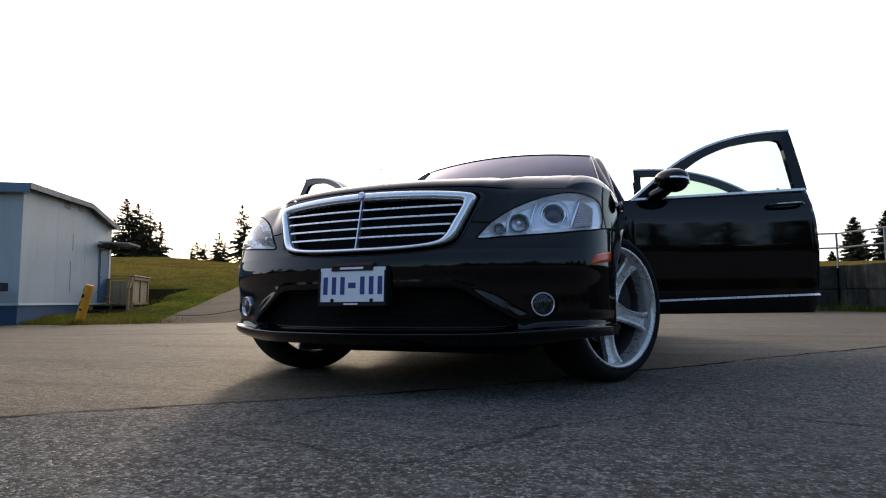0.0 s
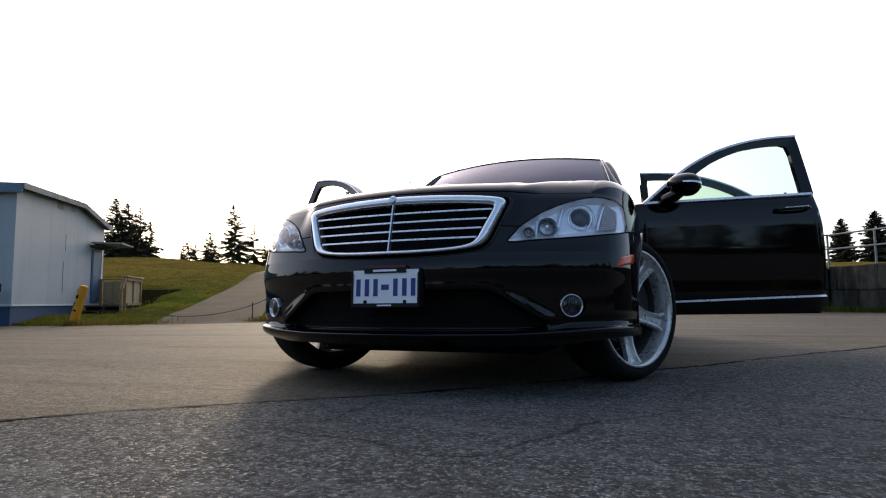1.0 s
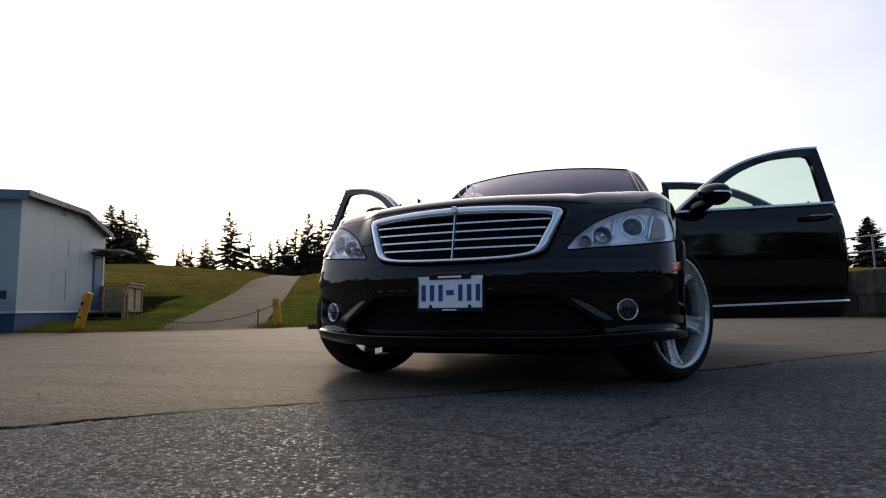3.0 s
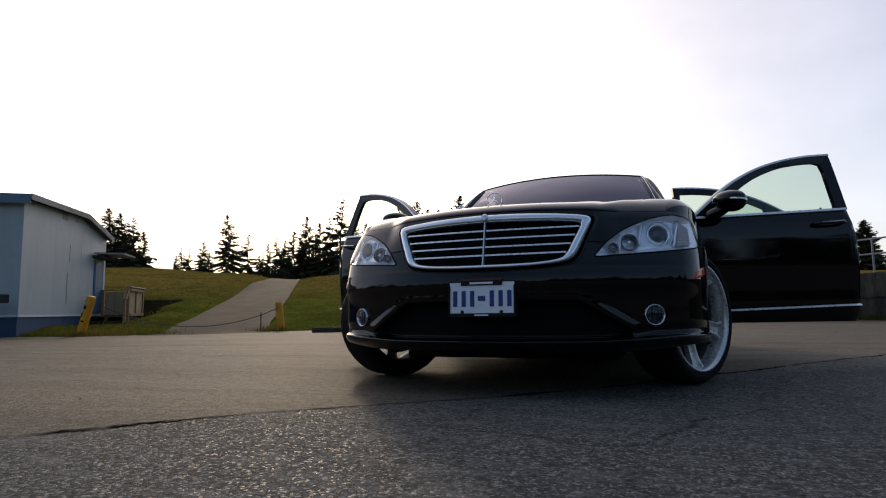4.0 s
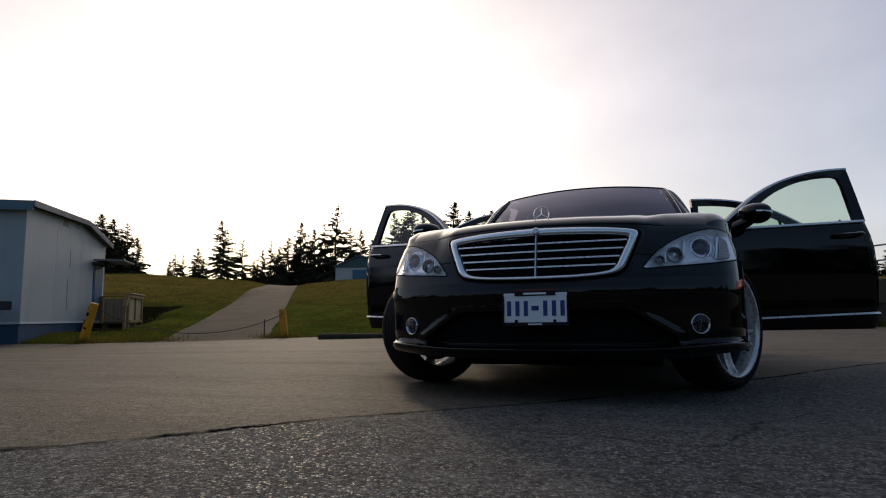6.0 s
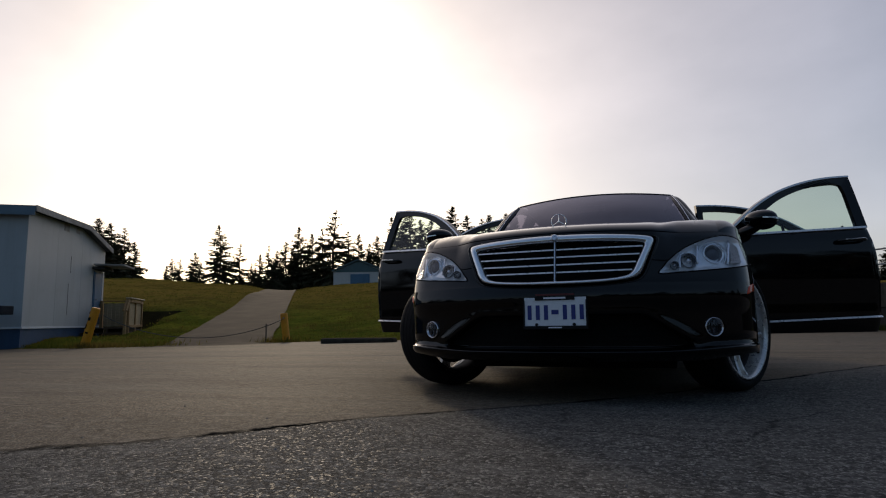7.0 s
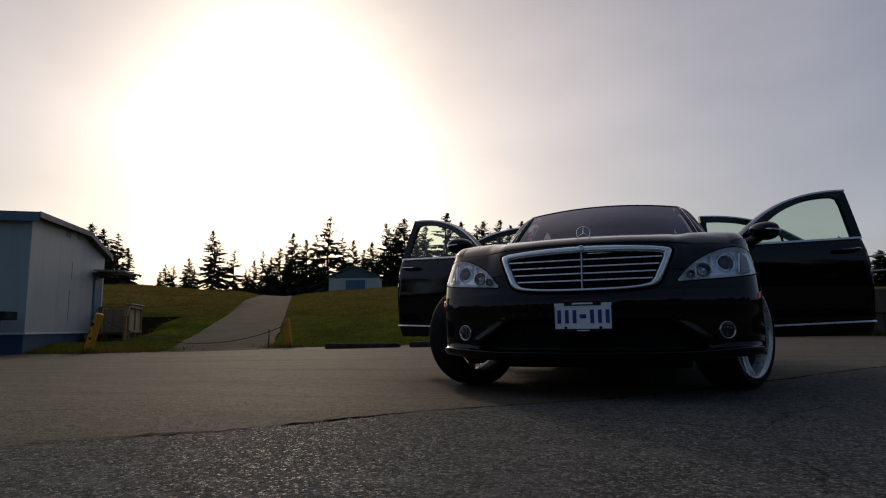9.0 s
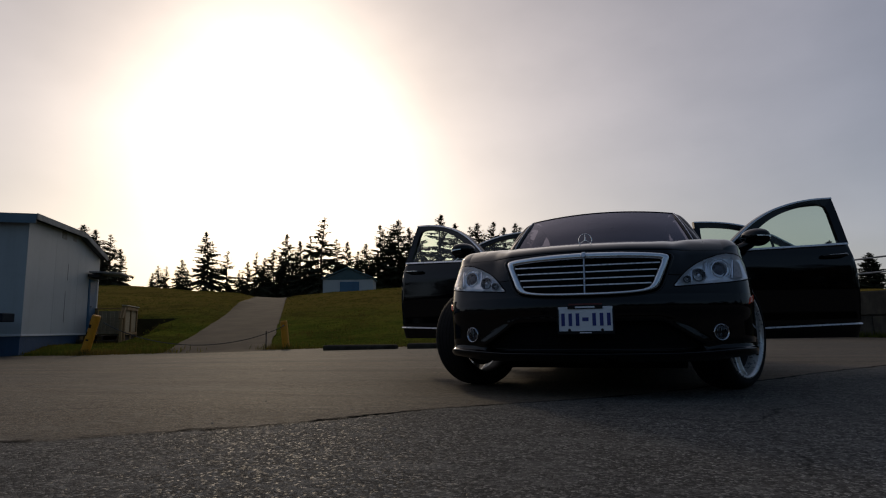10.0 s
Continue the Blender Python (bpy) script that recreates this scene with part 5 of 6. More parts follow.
def disc_frame(x, y, z, s, yaw):
    """A frame whose +y looks into the car and whose -y looks out, turned outward by yaw."""
    return pose(s * x, y, z, -6, 0, s * yaw)


def lathe(bm, prof, seg=28, m=None):
    """Revolve (radius, y) pairs about the local y axis."""
    rings = []
    for r, y in prof:
        if r < 1e-5:
            rings.append([bm.verts.new((0, y, 0))])
        else:
            rings.append([bm.verts.new((r * math.cos(k * math.tau / seg), y, r * math.sin(k * math.tau / seg))) for k in range(seg)])
    new_verts = [v for r in rings for v in r]
    for a, b in zip(rings, rings[1:]):
        for k in range(seg):
            q = [a[k % len(a)], a[(k + 1) % len(a)], b[(k + 1) % len(b)], b[k % len(b)]]
            q = [v for i, v in enumerate(q) if v not in q[:i]]
            if len(q) > 2:
                bm.faces.new(q)
    if m is not None:
        bmesh.ops.transform(bm, matrix=m, verts=new_verts)
    return bm


def build_headlights():
    c = (0.745, 0.742)
    for s in (-1, 1):
        bm = bmesh.new()
        ring_surface(bm, LAMP, c, lambda f: 0.002 + 0.046 * (1 - f ** 6), 10, s)
        lamp = part("headlight", bm, MAT["lamp_trim"], car, "clear swept-back headlight with silver inside", smooth=True)
        bm = bmesh.new()
        ring_surface(bm, LAMP, c, lambda f: -0.003 - 0.006 * (1 - f ** 4), 8, s)
        cover = part("clear_cover", bm, MAT["cover"], lamp, smooth=True)
        cover.visible_shadow = False
        bm = bmesh.new()
        tube(bm, [(s * x, nose(x, z) - 0.001, z) for x, z in LAMP], 0.0035, 6, True)
        part("gasket", bm, MAT["void"], lamp)
        for x, z, r, dep, yaw in ((0.775, 0.742, 0.047, 0.040, 18), (0.655, 0.706, 0.034, 0.034, 12), (0.588, 0.682, 0.019, 0.024, 8)):
            y = nose(x, z) + dep
            m = disc_frame(x - 0.02, y, z, s, yaw)
            bm = bmesh.new()
            lathe(bm, [(r * 1.10, 0.02), (r * 1.12, -0.018), (r * 1.03, -0.026), (r * 0.93, -0.018), (r * 0.86, 0.004), (r * 0.70, 0.010)], 32, m)
            if r > 0.03:
                ring = bmesh.new()
                lathe(ring, [(r * 1.30, 0.016), (r * 1.31, -0.002), (r * 1.27, -0.006), (r * 1.22, -0.001), (r * 1.20, 0.016)], 32, m)
                part("outer_ring", ring, MAT["chrome"], lamp, smooth=True)
            part("bezel", bm, MAT["chrome"] if r > 0.04 else MAT["fog_bowl"], lamp, smooth=True)
            bm = bmesh.new()
            if r > 0.04:
                lathe(bm, [(r * 0.80, 0.008), (r * 0.70, -0.006), (r * 0.45, -0.016), (0, -0.020)], 28, m)
            else:
                lathe(bm, [(r * 0.42, 0.010), (r * 0.40, -0.010), (r * 0.22, -0.018), (0, -0.020)], 20, m)
            part("projector_lens" if r > 0.04 else "bulb_cap", bm, MAT["lens"] if r > 0.04 else MAT["lamp_shell"], lamp, smooth=True)
            if r > 0.04:
                bm = bmesh.new()
                lathe(bm, [(r * 1.52, 0.010), (r * 1.55, -0.004), (r * 1.50, -0.007), (r * 1.46, 0.010)], 36, m)
                part("outer_ring", bm, MAT["lamp_shell"], lamp, smooth=True)
            else:
                bm = bmesh.new()
                lathe(bm, [(r * 0.95, -0.012), (r * 0.80, 0.014), (r * 0.45, 0.022), (0, 0.022)], 28, m)
                part("reflector_bowl", bm, MAT["fog_bowl"], lamp, smooth=True)
        # ribbed turn lamp at the outer end
        bm = bmesh.new()
        quad = [(0.858, 0.692), (0.918, 0.705), (0.914, 0.785), (0.872, 0.815)]

        def t(u, v):
            a = (1 - u) * (1 - v), u * (1 - v), u * v, (1 - u) * v
            x = sum(k * q[0] for k, q in zip(a, quad))
            z = sum(k * q[1] for k, q in zip(a, quad))
            d = 0.020 + 0.004 * (int(v * 24) % 2)
            return s * (x - d * 0.8), nose(x, z) + d * 0.4, z
        grid(bm, t, 6, 24)
        part("turn_lamp", bm, MAT["peach"], lamp, "frosted ribbed turn lamp")
        for x0, z0, x1, z1 in ((0.690, 0.690, 0.700, 0.815), (0.605, 0.662, 0.613, 0.765), (0.840, 0.692, 0.860, 0.822)):
            bm = bmesh.new()
            pts = [(x0 + (x1 - x0) * k / 6, z0 + (z1 - z0) * k / 6) for k in range(7)]
            tube(bm, [(s * (x - 0.012), nose(x, z) + 0.03, z) for x, z in pts], 0.007, 6)
            part("divider", bm, MAT["lamp_shell"], lamp, smooth=True)


build_headlights()


def build_grille():
    bm = bmesh.new()
    n = len(G_OUT)
    rows = []
    for f, d in ((0.0, 0.012), (0.0, -0.014), (0.18, -0.024), (0.55, -0.026), (0.85, -0.021), (1.0, -0.012), (1.0, 0.035)):
        rows.append([bm.verts.new((a[0] + (b[0] - a[0]) * f, nose(a[0] + (b[0] - a[0]) * f, a[1] + (b[1] - a[1]) * f) + d, a[1] + (b[1] - a[1]) * f)) for a, b in zip(G_OUT, G_IN)])
    for a, b in zip(rows, rows[1:]):
        for i in range(n):
            bm.faces.new((a[i], a[(i + 1) % n], b[(i + 1) % n], b[i]))
    g = part("grille", bm, MAT["chrome"], car, "wide chrome grille surround with dark slats", smooth=True)
    # dark rebate round the surround
    bm = bmesh.new()
    rows = []
    for kx, kl, kh, d in ((0.99, 0.98, 0.98, 0.030), (1.012, 1.04, 1.0, 0.022), (1.028, 1.09, 1.016, 0.0), (1.038, 1.11, 1.024, -0.004), (1.050, 1.135, 1.034, -0.004), (1.058, 1.150, 1.040, 0.004)):
        rows.append([bm.verts.new((x * kx, nose(x * kx, 0.73 + (z - 0.73) * (kl if z < 0.73 else kh)) + d, 0.73 + (z - 0.73) * (kl if z < 0.73 else kh))) for x, z in G_OUT])
    for a, b in zip(rows, rows[1:]):
        for i in range(n):
            bm.faces.new((a[i], a[(i + 1) % n], b[(i + 1) % n], b[i]))
    part("rebate", bm, MAT["paint"], g, smooth=True)
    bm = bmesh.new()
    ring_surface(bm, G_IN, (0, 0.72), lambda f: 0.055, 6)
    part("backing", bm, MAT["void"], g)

    def half_width(z):
        best = 0.0
        for (x0, z0), (x1, z1) in zip(G_IN, G_IN[1:] + G_IN[:1]):
            if (z0 - z) * (z1 - z) <= 0 and z0 != z1:
                best = max(best, x0 + (x1 - x0) * (z - z0) / (z1 - z0))
        return best
    for k in range(4):
        for s in (-1, 1):
            zc = 0.661 + 0.0395 * k
            w = half_width(zc) - 0.003
            bm = bmesh.new()
            sec = [(-0.0095, 0.0035), (-0.002, 0.0045), (0.006, 0.0035), (0.006, -0.0026), (-0.0125, -0.0036)]
            rings = []
            for i in range(17):
                x = s * (0.006 + (w - 0.006) * i / 16)
                z = zc + 0.006 * (x / 0.45) ** 2
                rings.append([bm.verts.new((x, nose(x, z) + dy, z + dz)) for dy, dz in sec])
            for a, b in zip(rings, rings[1:]):
                for i in range(5):
                    bm.faces.new((a[i], a[(i + 1) % 5], b[(i + 1) % 5], b[i]))
            part("slat", bm, MAT["bright"], g, "slim silver slat")
    bm = bmesh.new()
    rings = []
    for i in range(11):
        z = 0.614 + 0.208 * i / 10
        rings.append([bm.verts.new((dx, nose(0, z) + dy, z)) for dx, dy in ((-0.0055, 0.0), (-0.003, -0.017), (0.003, -0.017), (0.0055, 0.0))])
    for a, b in zip(rings, rings[1:]):
        for i in range(4):
            bm.faces.new((a[i], a[(i + 1) % 4], b[(i + 1) % 4], b[i]))
    part("centre_bar", bm, MAT["satin"], g, "chrome centre bar")
    bm = bmesh.new()
    lathe(bm, [(0.0, -0.010), (0.014, -0.009), (0.018, -0.004), (0.019, 0.006)], 24, pose(0, nose(0, 0.842) - 0.024, 0.842, -14, 0, 0))
    part("badge", bm, MAT["satin"], g, "small round badge")
    # standing hood ornament: plain ring on a stem
    bm = bmesh.new()
    y, z = 0.245, 0.955
    tube(bm, [(0.040 * math.cos(k * math.tau / 36), y, z + 0.040 * math.sin(k * math.tau / 36)) for k in range(36)], 0.0024, 6, True)
    orn = part("hood_ornament", bm, MAT["chrome"], car, "chrome ring ornament standing on the hood", smooth=True)
    for a in (90, 210, 330):
        bm = bmesh.new()
        tube(bm, [(0, y, z), (0.038 * math.cos(radians(a)), y, z + 0.038 * math.sin(radians(a)))], [0.0032, 0.0010], 6)
        part("arm", bm, MAT["chrome"], orn)
    bm = bmesh.new()
    tube(bm, [(0, y, hood_z(0, y) - 0.004), (0, y, z - 0.038)], [0.010, 0.0035], 10)
    part("stem", bm, MAT["chrome"], orn, smooth=True)


build_grille()


def build_fog_lamps():
    for s in (-1, 1):
        m = pose(s * 0.735, nose(0.735, 0.378) - 0.012, 0.378, 0, 0, s * 26)
        bm = bmesh.new()
        lathe(bm, [(0.0475, 0.03), (0.048, 0.004), (0.046, -0.002), (0.0425, -0.001), (0.038, 0.012)], 32, m)
        fog = part("fog_lamp", bm, MAT["fog_ring"], car, "round chrome-ringed fog lamp", smooth=True)
        bm = bmesh.new()
        lathe(bm, [(0.040, 0.012), (0.030, 0.030), (0.012, 0.036), (0.0, 0.036)], 28, m)
        part("reflector", bm, MAT["fog_bowl"], fog, smooth=True)
        bm = bmesh.new()
        for x in (-0.012, 0.012):
            box(bm, x - 0.003, x + 0.003, 0.004, 0.014, -0.028, 0.028, 0, m)
        box(bm, -0.012, 0.012, 0.004, 0.014, -0.003, 0.003, 0, m)
        part("bulb_shield", bm, MAT["plastic"], fog)
        bm = bmesh.new()
        lathe(bm, [(0.0, -0.006), (0.024, -0.004), (0.041, 0.004)], 28, m)
        lens = part("fog_lens", bm, MAT["cover"], fog, smooth=True)
        lens.visible_shadow = False
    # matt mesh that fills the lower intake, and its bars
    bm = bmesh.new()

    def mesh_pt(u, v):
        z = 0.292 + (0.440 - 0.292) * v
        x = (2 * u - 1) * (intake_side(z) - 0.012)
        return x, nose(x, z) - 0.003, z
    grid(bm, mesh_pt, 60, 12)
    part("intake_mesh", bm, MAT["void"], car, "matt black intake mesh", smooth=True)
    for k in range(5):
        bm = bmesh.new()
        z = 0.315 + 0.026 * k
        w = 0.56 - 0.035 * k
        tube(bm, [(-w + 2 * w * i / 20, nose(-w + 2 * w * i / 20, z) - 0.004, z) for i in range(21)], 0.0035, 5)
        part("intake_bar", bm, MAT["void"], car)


build_fog_lamps()


def plate_parts():
    m = pose(0, -0.006, 0.461, -3, 0, 0)
    bm = bmesh.new()
    box(bm, -0.1525, 0.1525, -0.003, 0.0, -0.074, 0.074, 0.0, m)
    plate = part("number_plate", bm, MAT["plate"], car, "white number plate with blue characters in a black dealer frame")
    bm = bmesh.new()
    box(bm, -0.158, 0.158, 0.001, 0.05, -0.082, 0.080, 0.003, m)
    part("plate_holder", bm, MAT["plastic"], plate)
    # frame bars that cover the plate's edges
    for x0, x1, z0, z1 in ((-0.098, 0.098, 0.060, 0.082), (-0.158, 0.158, -0.083, -0.066), (-0.158, -0.150, -0.07, 0.06), (0.150, 0.158, -0.07, 0.06)):
        bm = bmesh.new()
        box(bm, x0, x1, -0.008, -0.0034, z0, z1, 0.0015, m)
        part("frame_bar", bm, MAT["plastic"], plate, "black frame bar")
    bm = bmesh.new()
    box(bm, -0.095, 0.095, -0.004, 0.02, 0.083, 0.092, 0, m)
    part("frame_print", bm, MAT["plate_red"], plate, "red printed strip")
    for x0, x1, z0, z1 in ((-0.055, 0.055, 0.066, 0.075), (-0.033, 0.033, -0.078, -0.072)):
        bm = bmesh.new()
        box(bm, x0, x1, -0.0092, -0.0083, z0, z1, 0, m)
        part("small_print", bm, MAT["plate"], plate, "illegible pale print")
    # characters stand as plain blue bars of their size
    for x in (-0.126, -0.085, -0.044, 0.049, 0.090, 0.130):
        bm = bmesh.new()
        box(bm, x - 0.0100, x + 0.0100, -0.0046, -0.0032, -0.036, 0.036, 0, m)
        part("character_bar", bm, MAT["plate_blue"], plate, "plain blue bar")
    bm = bmesh.new()
    box(bm, -0.017, 0.018, -0.0046, -0.0032, -0.010, 0.012, 0, m)
    part("emblem_bar", bm, MAT["plate_blue"], plate)
    for x in (-0.092, 0.092):
        bm = bmesh.new()
        lathe(bm, [(0.0, -0.010), (0.006, -0.009), (0.008, -0.004), (0.009, 0.0)], 14, m @ pose(x, 0, -0.060))
        part("screw_cap", bm, MAT["plastic"], plate)


plate_parts()


# ---- car: body behind the nose ----
def strip(bm, left, right):
    """Quads between two point rows."""
    a, b = [bm.verts.new(p) for p in left], [bm.verts.new(p) for p in right]
    for i in range(len(a) - 1):
        bm.faces.new((a[i], a[i + 1], b[i + 1], b[i]))
    return bm


def thick(ob, t, offset=-1.0):
    md = ob.modifiers.new("thickness", "SOLIDIFY")
    md.thickness, md.offset = t, offset
    return ob


def build_cabin():
    # windscreen: from the cowl to the roof edge
    def ws(u, v):
        k = 2 * u - 1
        lo = Vector((k * 0.805, 1.50 + 0.22 * k * k, 1.005 - 0.035 * k * k))
        hi = Vector((k * 0.640, 2.15 + 0.10 * k * k, 1.478 - 0.034 * k * k))
        p = lo.lerp(hi, v)
        p.y -= 0.05 * math.sin(v * math.pi) * 0.6
        p.z += 0.02 * math.sin(v * math.pi)
        return p
    bm = bmesh.new()
    grid(bm, ws, 28, 16)
    part("windscreen", bm, MAT["windscreen"], car, "dark tinted windscreen", smooth=True)
    bm = bmesh.new()
    tube(bm, [ws(i / 24, 1.0) + Vector((0, 0.004, -0.003)) for i in range(25)], 0.011, 8)
    part("roof_header", bm, MAT["paint"], car, smooth=True)
    bm = bmesh.new()
    tube(bm, [ws(0.04 + 0.92 * i / 20, 0.0) + Vector((0, -0.02, -0.005)) for i in range(21)], 0.018, 6)
    part("cowl", bm, MAT["plastic"], car)
    for x0, x1 in ((-0.62, -0.02), (0.10, 0.68)):
        bm = bmesh.new()
        tube(bm, [ws((x0 + (x1 - x0) * i / 8) / 1.47 + 0.5, 0.03 + 0.015 * i / 8) + Vector((0, -0.02, 0.012)) for i in range(9)], 0.008, 6)
        part("wiper", bm, MAT["plastic"], car)
    # mirror inside, behind the glass
    bm = bmesh.new()
    box(bm, -0.12, 0.12, 2.06, 2.09, 1.31, 1.37, 0.012)
    part("rear_view_mirror", bm, MAT["plastic"], car)

    def roof(u, v):
        k = 2 * u - 1
        y = 2.15 + 0.09 * k * k + (1.45 - 0.16 * k * k) * v
        z = 1.479 - 0.032 * k * k + 0.030 * math.sin(min(1, v * 1.05) * math.pi) - 0.045 * v * v
        return Vector((k * (0.610 + 0.01 * math.sin(v * math.pi)), y, z))
    bm = bmesh.new()
    grid(bm, roof, 24, 24)
    part("roof", bm, MAT["paint"], car, smooth=True)
    bm = bmesh.new()
    grid(bm, lambda u, v: roof(u, v) + Vector((0, 0, -0.045)), 12, 8)
    part("headliner", bm, MAT["leather"], car)

    def back(u, v):
        k = 2 * u - 1
        hi, lo = roof(u, 1.0), Vector((k * 0.70, 4.42 - 0.12 * k * k, 1.085 - 0.03 * k * k))
        p = hi.lerp(lo, v)
        p.z += 0.035 * math.sin(v * math.pi)
        return p
    bm = bmesh.new()
    grid(bm, back, 20, 12)
    part("rear_window", bm, MAT["dark_window"], car, smooth=True)

    def boot(u, v):
        k = 2 * u - 1
        p = Vector((k * (0.72 - 0.02 * v), 4.42 - 0.12 * k * k + (0.68 + 0.03 * k * k) * v, 1.085 - 0.03 * k * k - 0.02 * v + 0.012 * math.sin(v * math.pi)))
        return p
    bm = bmesh.new()
    grid(bm, boot, 20, 12)
    part("boot_lid", bm, MAT["paint"], car, smooth=True)
    # tail
    def tail(u, v):
        k = 2 * u - 1
        ax = abs(k)
        y = 5.17 - 0.22 * ax ** 3 - 0.06 * ((v - 0.55) * 1.6) ** 2 - (0.09 * max(0, v - 0.62) / 0.38)
        return Vector((k * (0.94 - 0.14 * max(0, v - 0.55)), y, 0.24 + 0.83 * v))
    bm = bmesh.new()
    grid(bm, tail, 40, 26)
    rear = part("rear_bumper", bm, MAT["paint"], car, smooth=True)
    for s in (0, 1):
        bm = bmesh.new()
        grid(bm, lambda u, v: tail(0.01 + 0.20 * u if s == 0 else 0.99 - 0.20 * u, 0.62 + 0.26 * v) + Vector((0, 0.006, 0)), 10, 8)
        part("tail_lamp", bm, MAT["red_lens"], rear, "red tail lamp", smooth=True)
    for s in (-1, 1):
        # pillars and roof rail
        bm = bmesh.new()
        pts = curve([(s * 0.860, 1.66, 0.950), (s * 0.812, 1.88, 1.105), (s * 0.732, 2.15, 1.320), (s * 0.664, 2.36, 1.428), (s * 0.636, 2.80, 1.448), (s * 0.628, 3.35, 1.422), (s * 0.665, 3.85, 1.29), (s * 0.745, 4.30, 1.085)], 40)
        tube(bm, pts, [0.030 + 0.02 * max(0, (i - 28) / 12) for i in range(41)], 10)
        part("roof_rail", bm, MAT["paint"], car, "black pillar and roof rail", smooth=True)
        bm = bmesh.new()
        rows = [[], [], [], [], []]
        for i in range(25):
            v = -0.04 + 1.035 * i / 24
            e = ws(0.5 + s * 0.5, v)
            wide = 1 - 0.55 * smooth01(v)
            drop = 0.012 * smooth01((v - 0.8) / 0.2)
            for row, (ox, oy, oz) in zip(rows, ((-0.022, 0.004, 0.003), (0.004, -0.012, 0.012), (0.035 * wide, -0.006, 0.014), (0.075 * wide, 0.020, 0.002), (0.080 * wide, 0.070, -0.020))):
                row.append(e + Vector((s * ox, oy, oz - drop)))
        vs = [[bm.verts.new(p) for p in row] for row in rows]
        for p, q in zip(vs, vs[1:]):
            for i in range(24):
                bm.faces.new((p[i], p[i + 1], q[i + 1], q[i]))
        part("windscreen_pillar", bm, MAT["paint"], car, smooth=True)
        bm = bmesh.new()
        tube(bm, [p + Vector((0, -0.002, 0.002)) for p in rows[1]], 0.0032, 6)
        part("pillar_trim", bm, MAT["satin"], car, "thin silver pillar trim")
        bm = bmesh.new()
        tube(bm, curve([(s * 0.86, 2.82, 0.30), (s * 0.875, 2.80, 0.65), (s * 0.83, 2.80, 1.02), (s * 0.645, 2.80, 1.43)], 12), 0.055, 8)
        part("centre_pillar", bm, MAT["paint"], car, smooth=True)
        bm = bmesh.new()
        box(bm, min(s * 0.74, s * 0.895), max(s * 0.74, s * 0.895), 1.36, 3.72, 0.19, 0.335, 0.03)
        sill = part("sill", bm, MAT["paint"], car)
        bm = bmesh.new()
        box(bm, min(s * 0.77, s * 0.86), max(s * 0.77, s * 0.86), 1.70, 3.6, 0.336, 0.345)
        part("sill_plate", bm, MAT["satin"], sill, "brushed metal sill plate")
        # hinge face behind the wing
        bm = bmesh.new()
        box(bm, min(s * 0.70, s * 0.885), max(s * 0.70, s * 0.885), 1.60, 1.645, 0.30, 0.965, 0.008)
        part("hinge_pillar", bm, MAT["paint"], car)
        # rear quarter
        def quarter(u, v):
            y = 3.62 + 1.46 * u
            full = 0.94 - 0.20 * max(0, (y - 4.75) / 0.40) ** 2
            pts = [(0.735, 1.075), (0.80, 1.075), (0.875, 1.03), (0.918, 0.93), (0.938, 0.78), (0.94, 0.6), (0.93, 0.45), (0.905, 0.30), (0.88, 0.2)]
            x, z = lerp_curve(pts, v)
            return s * min(x, full), y, z
        bm = bmesh.new()
        grid(bm, quarter, 70, 50, lambda c: not in_arch(c.y, c.z, AXLE_R))
        q = part("rear_quarter", bm, MAT["paint"], car, smooth=True)
        bm = bmesh.new()
        grid(bm, lambda u, v: (s * (0.50 + 0.43 * v), AXLE_R + (ARCH_R + 0.01) * math.cos(radians(-15 + 210 * u)), HUB_Z + (ARCH_R + 0.01) * math.sin(radians(-15 + 210 * u))), 30, 4)
        part("wheel_liner", bm, MAT["void"], q)
        bm = bmesh.new()
        strip(bm, [(s * 0.74, 3.60, z) for z in (0.30, 0.7, 1.07)], [(s * 0.93, 3.62, z) for z in (0.30, 0.7, 1.03)])
        part("door_jamb", bm, MAT["paint"], q)
    # floor, underside, bulkhead
    bm = bmesh.new()
    box(bm, -0.80, 0.80, 1.36, 5.0, 0.155, 0.28, 0.01)
    box(bm, -0.56, 0.56, 0.42, 1.36, 0.160, 0.32, 0.01)
    part("underbody", bm, MAT["void"], car, "dark plastic underside")
    bm = bmesh.new()
    box(bm, -0.735, 0.735, 1.56, 1.60, 0.26, 0.98)
    part("bulkhead", bm, MAT["void"], car)


build_cabin()


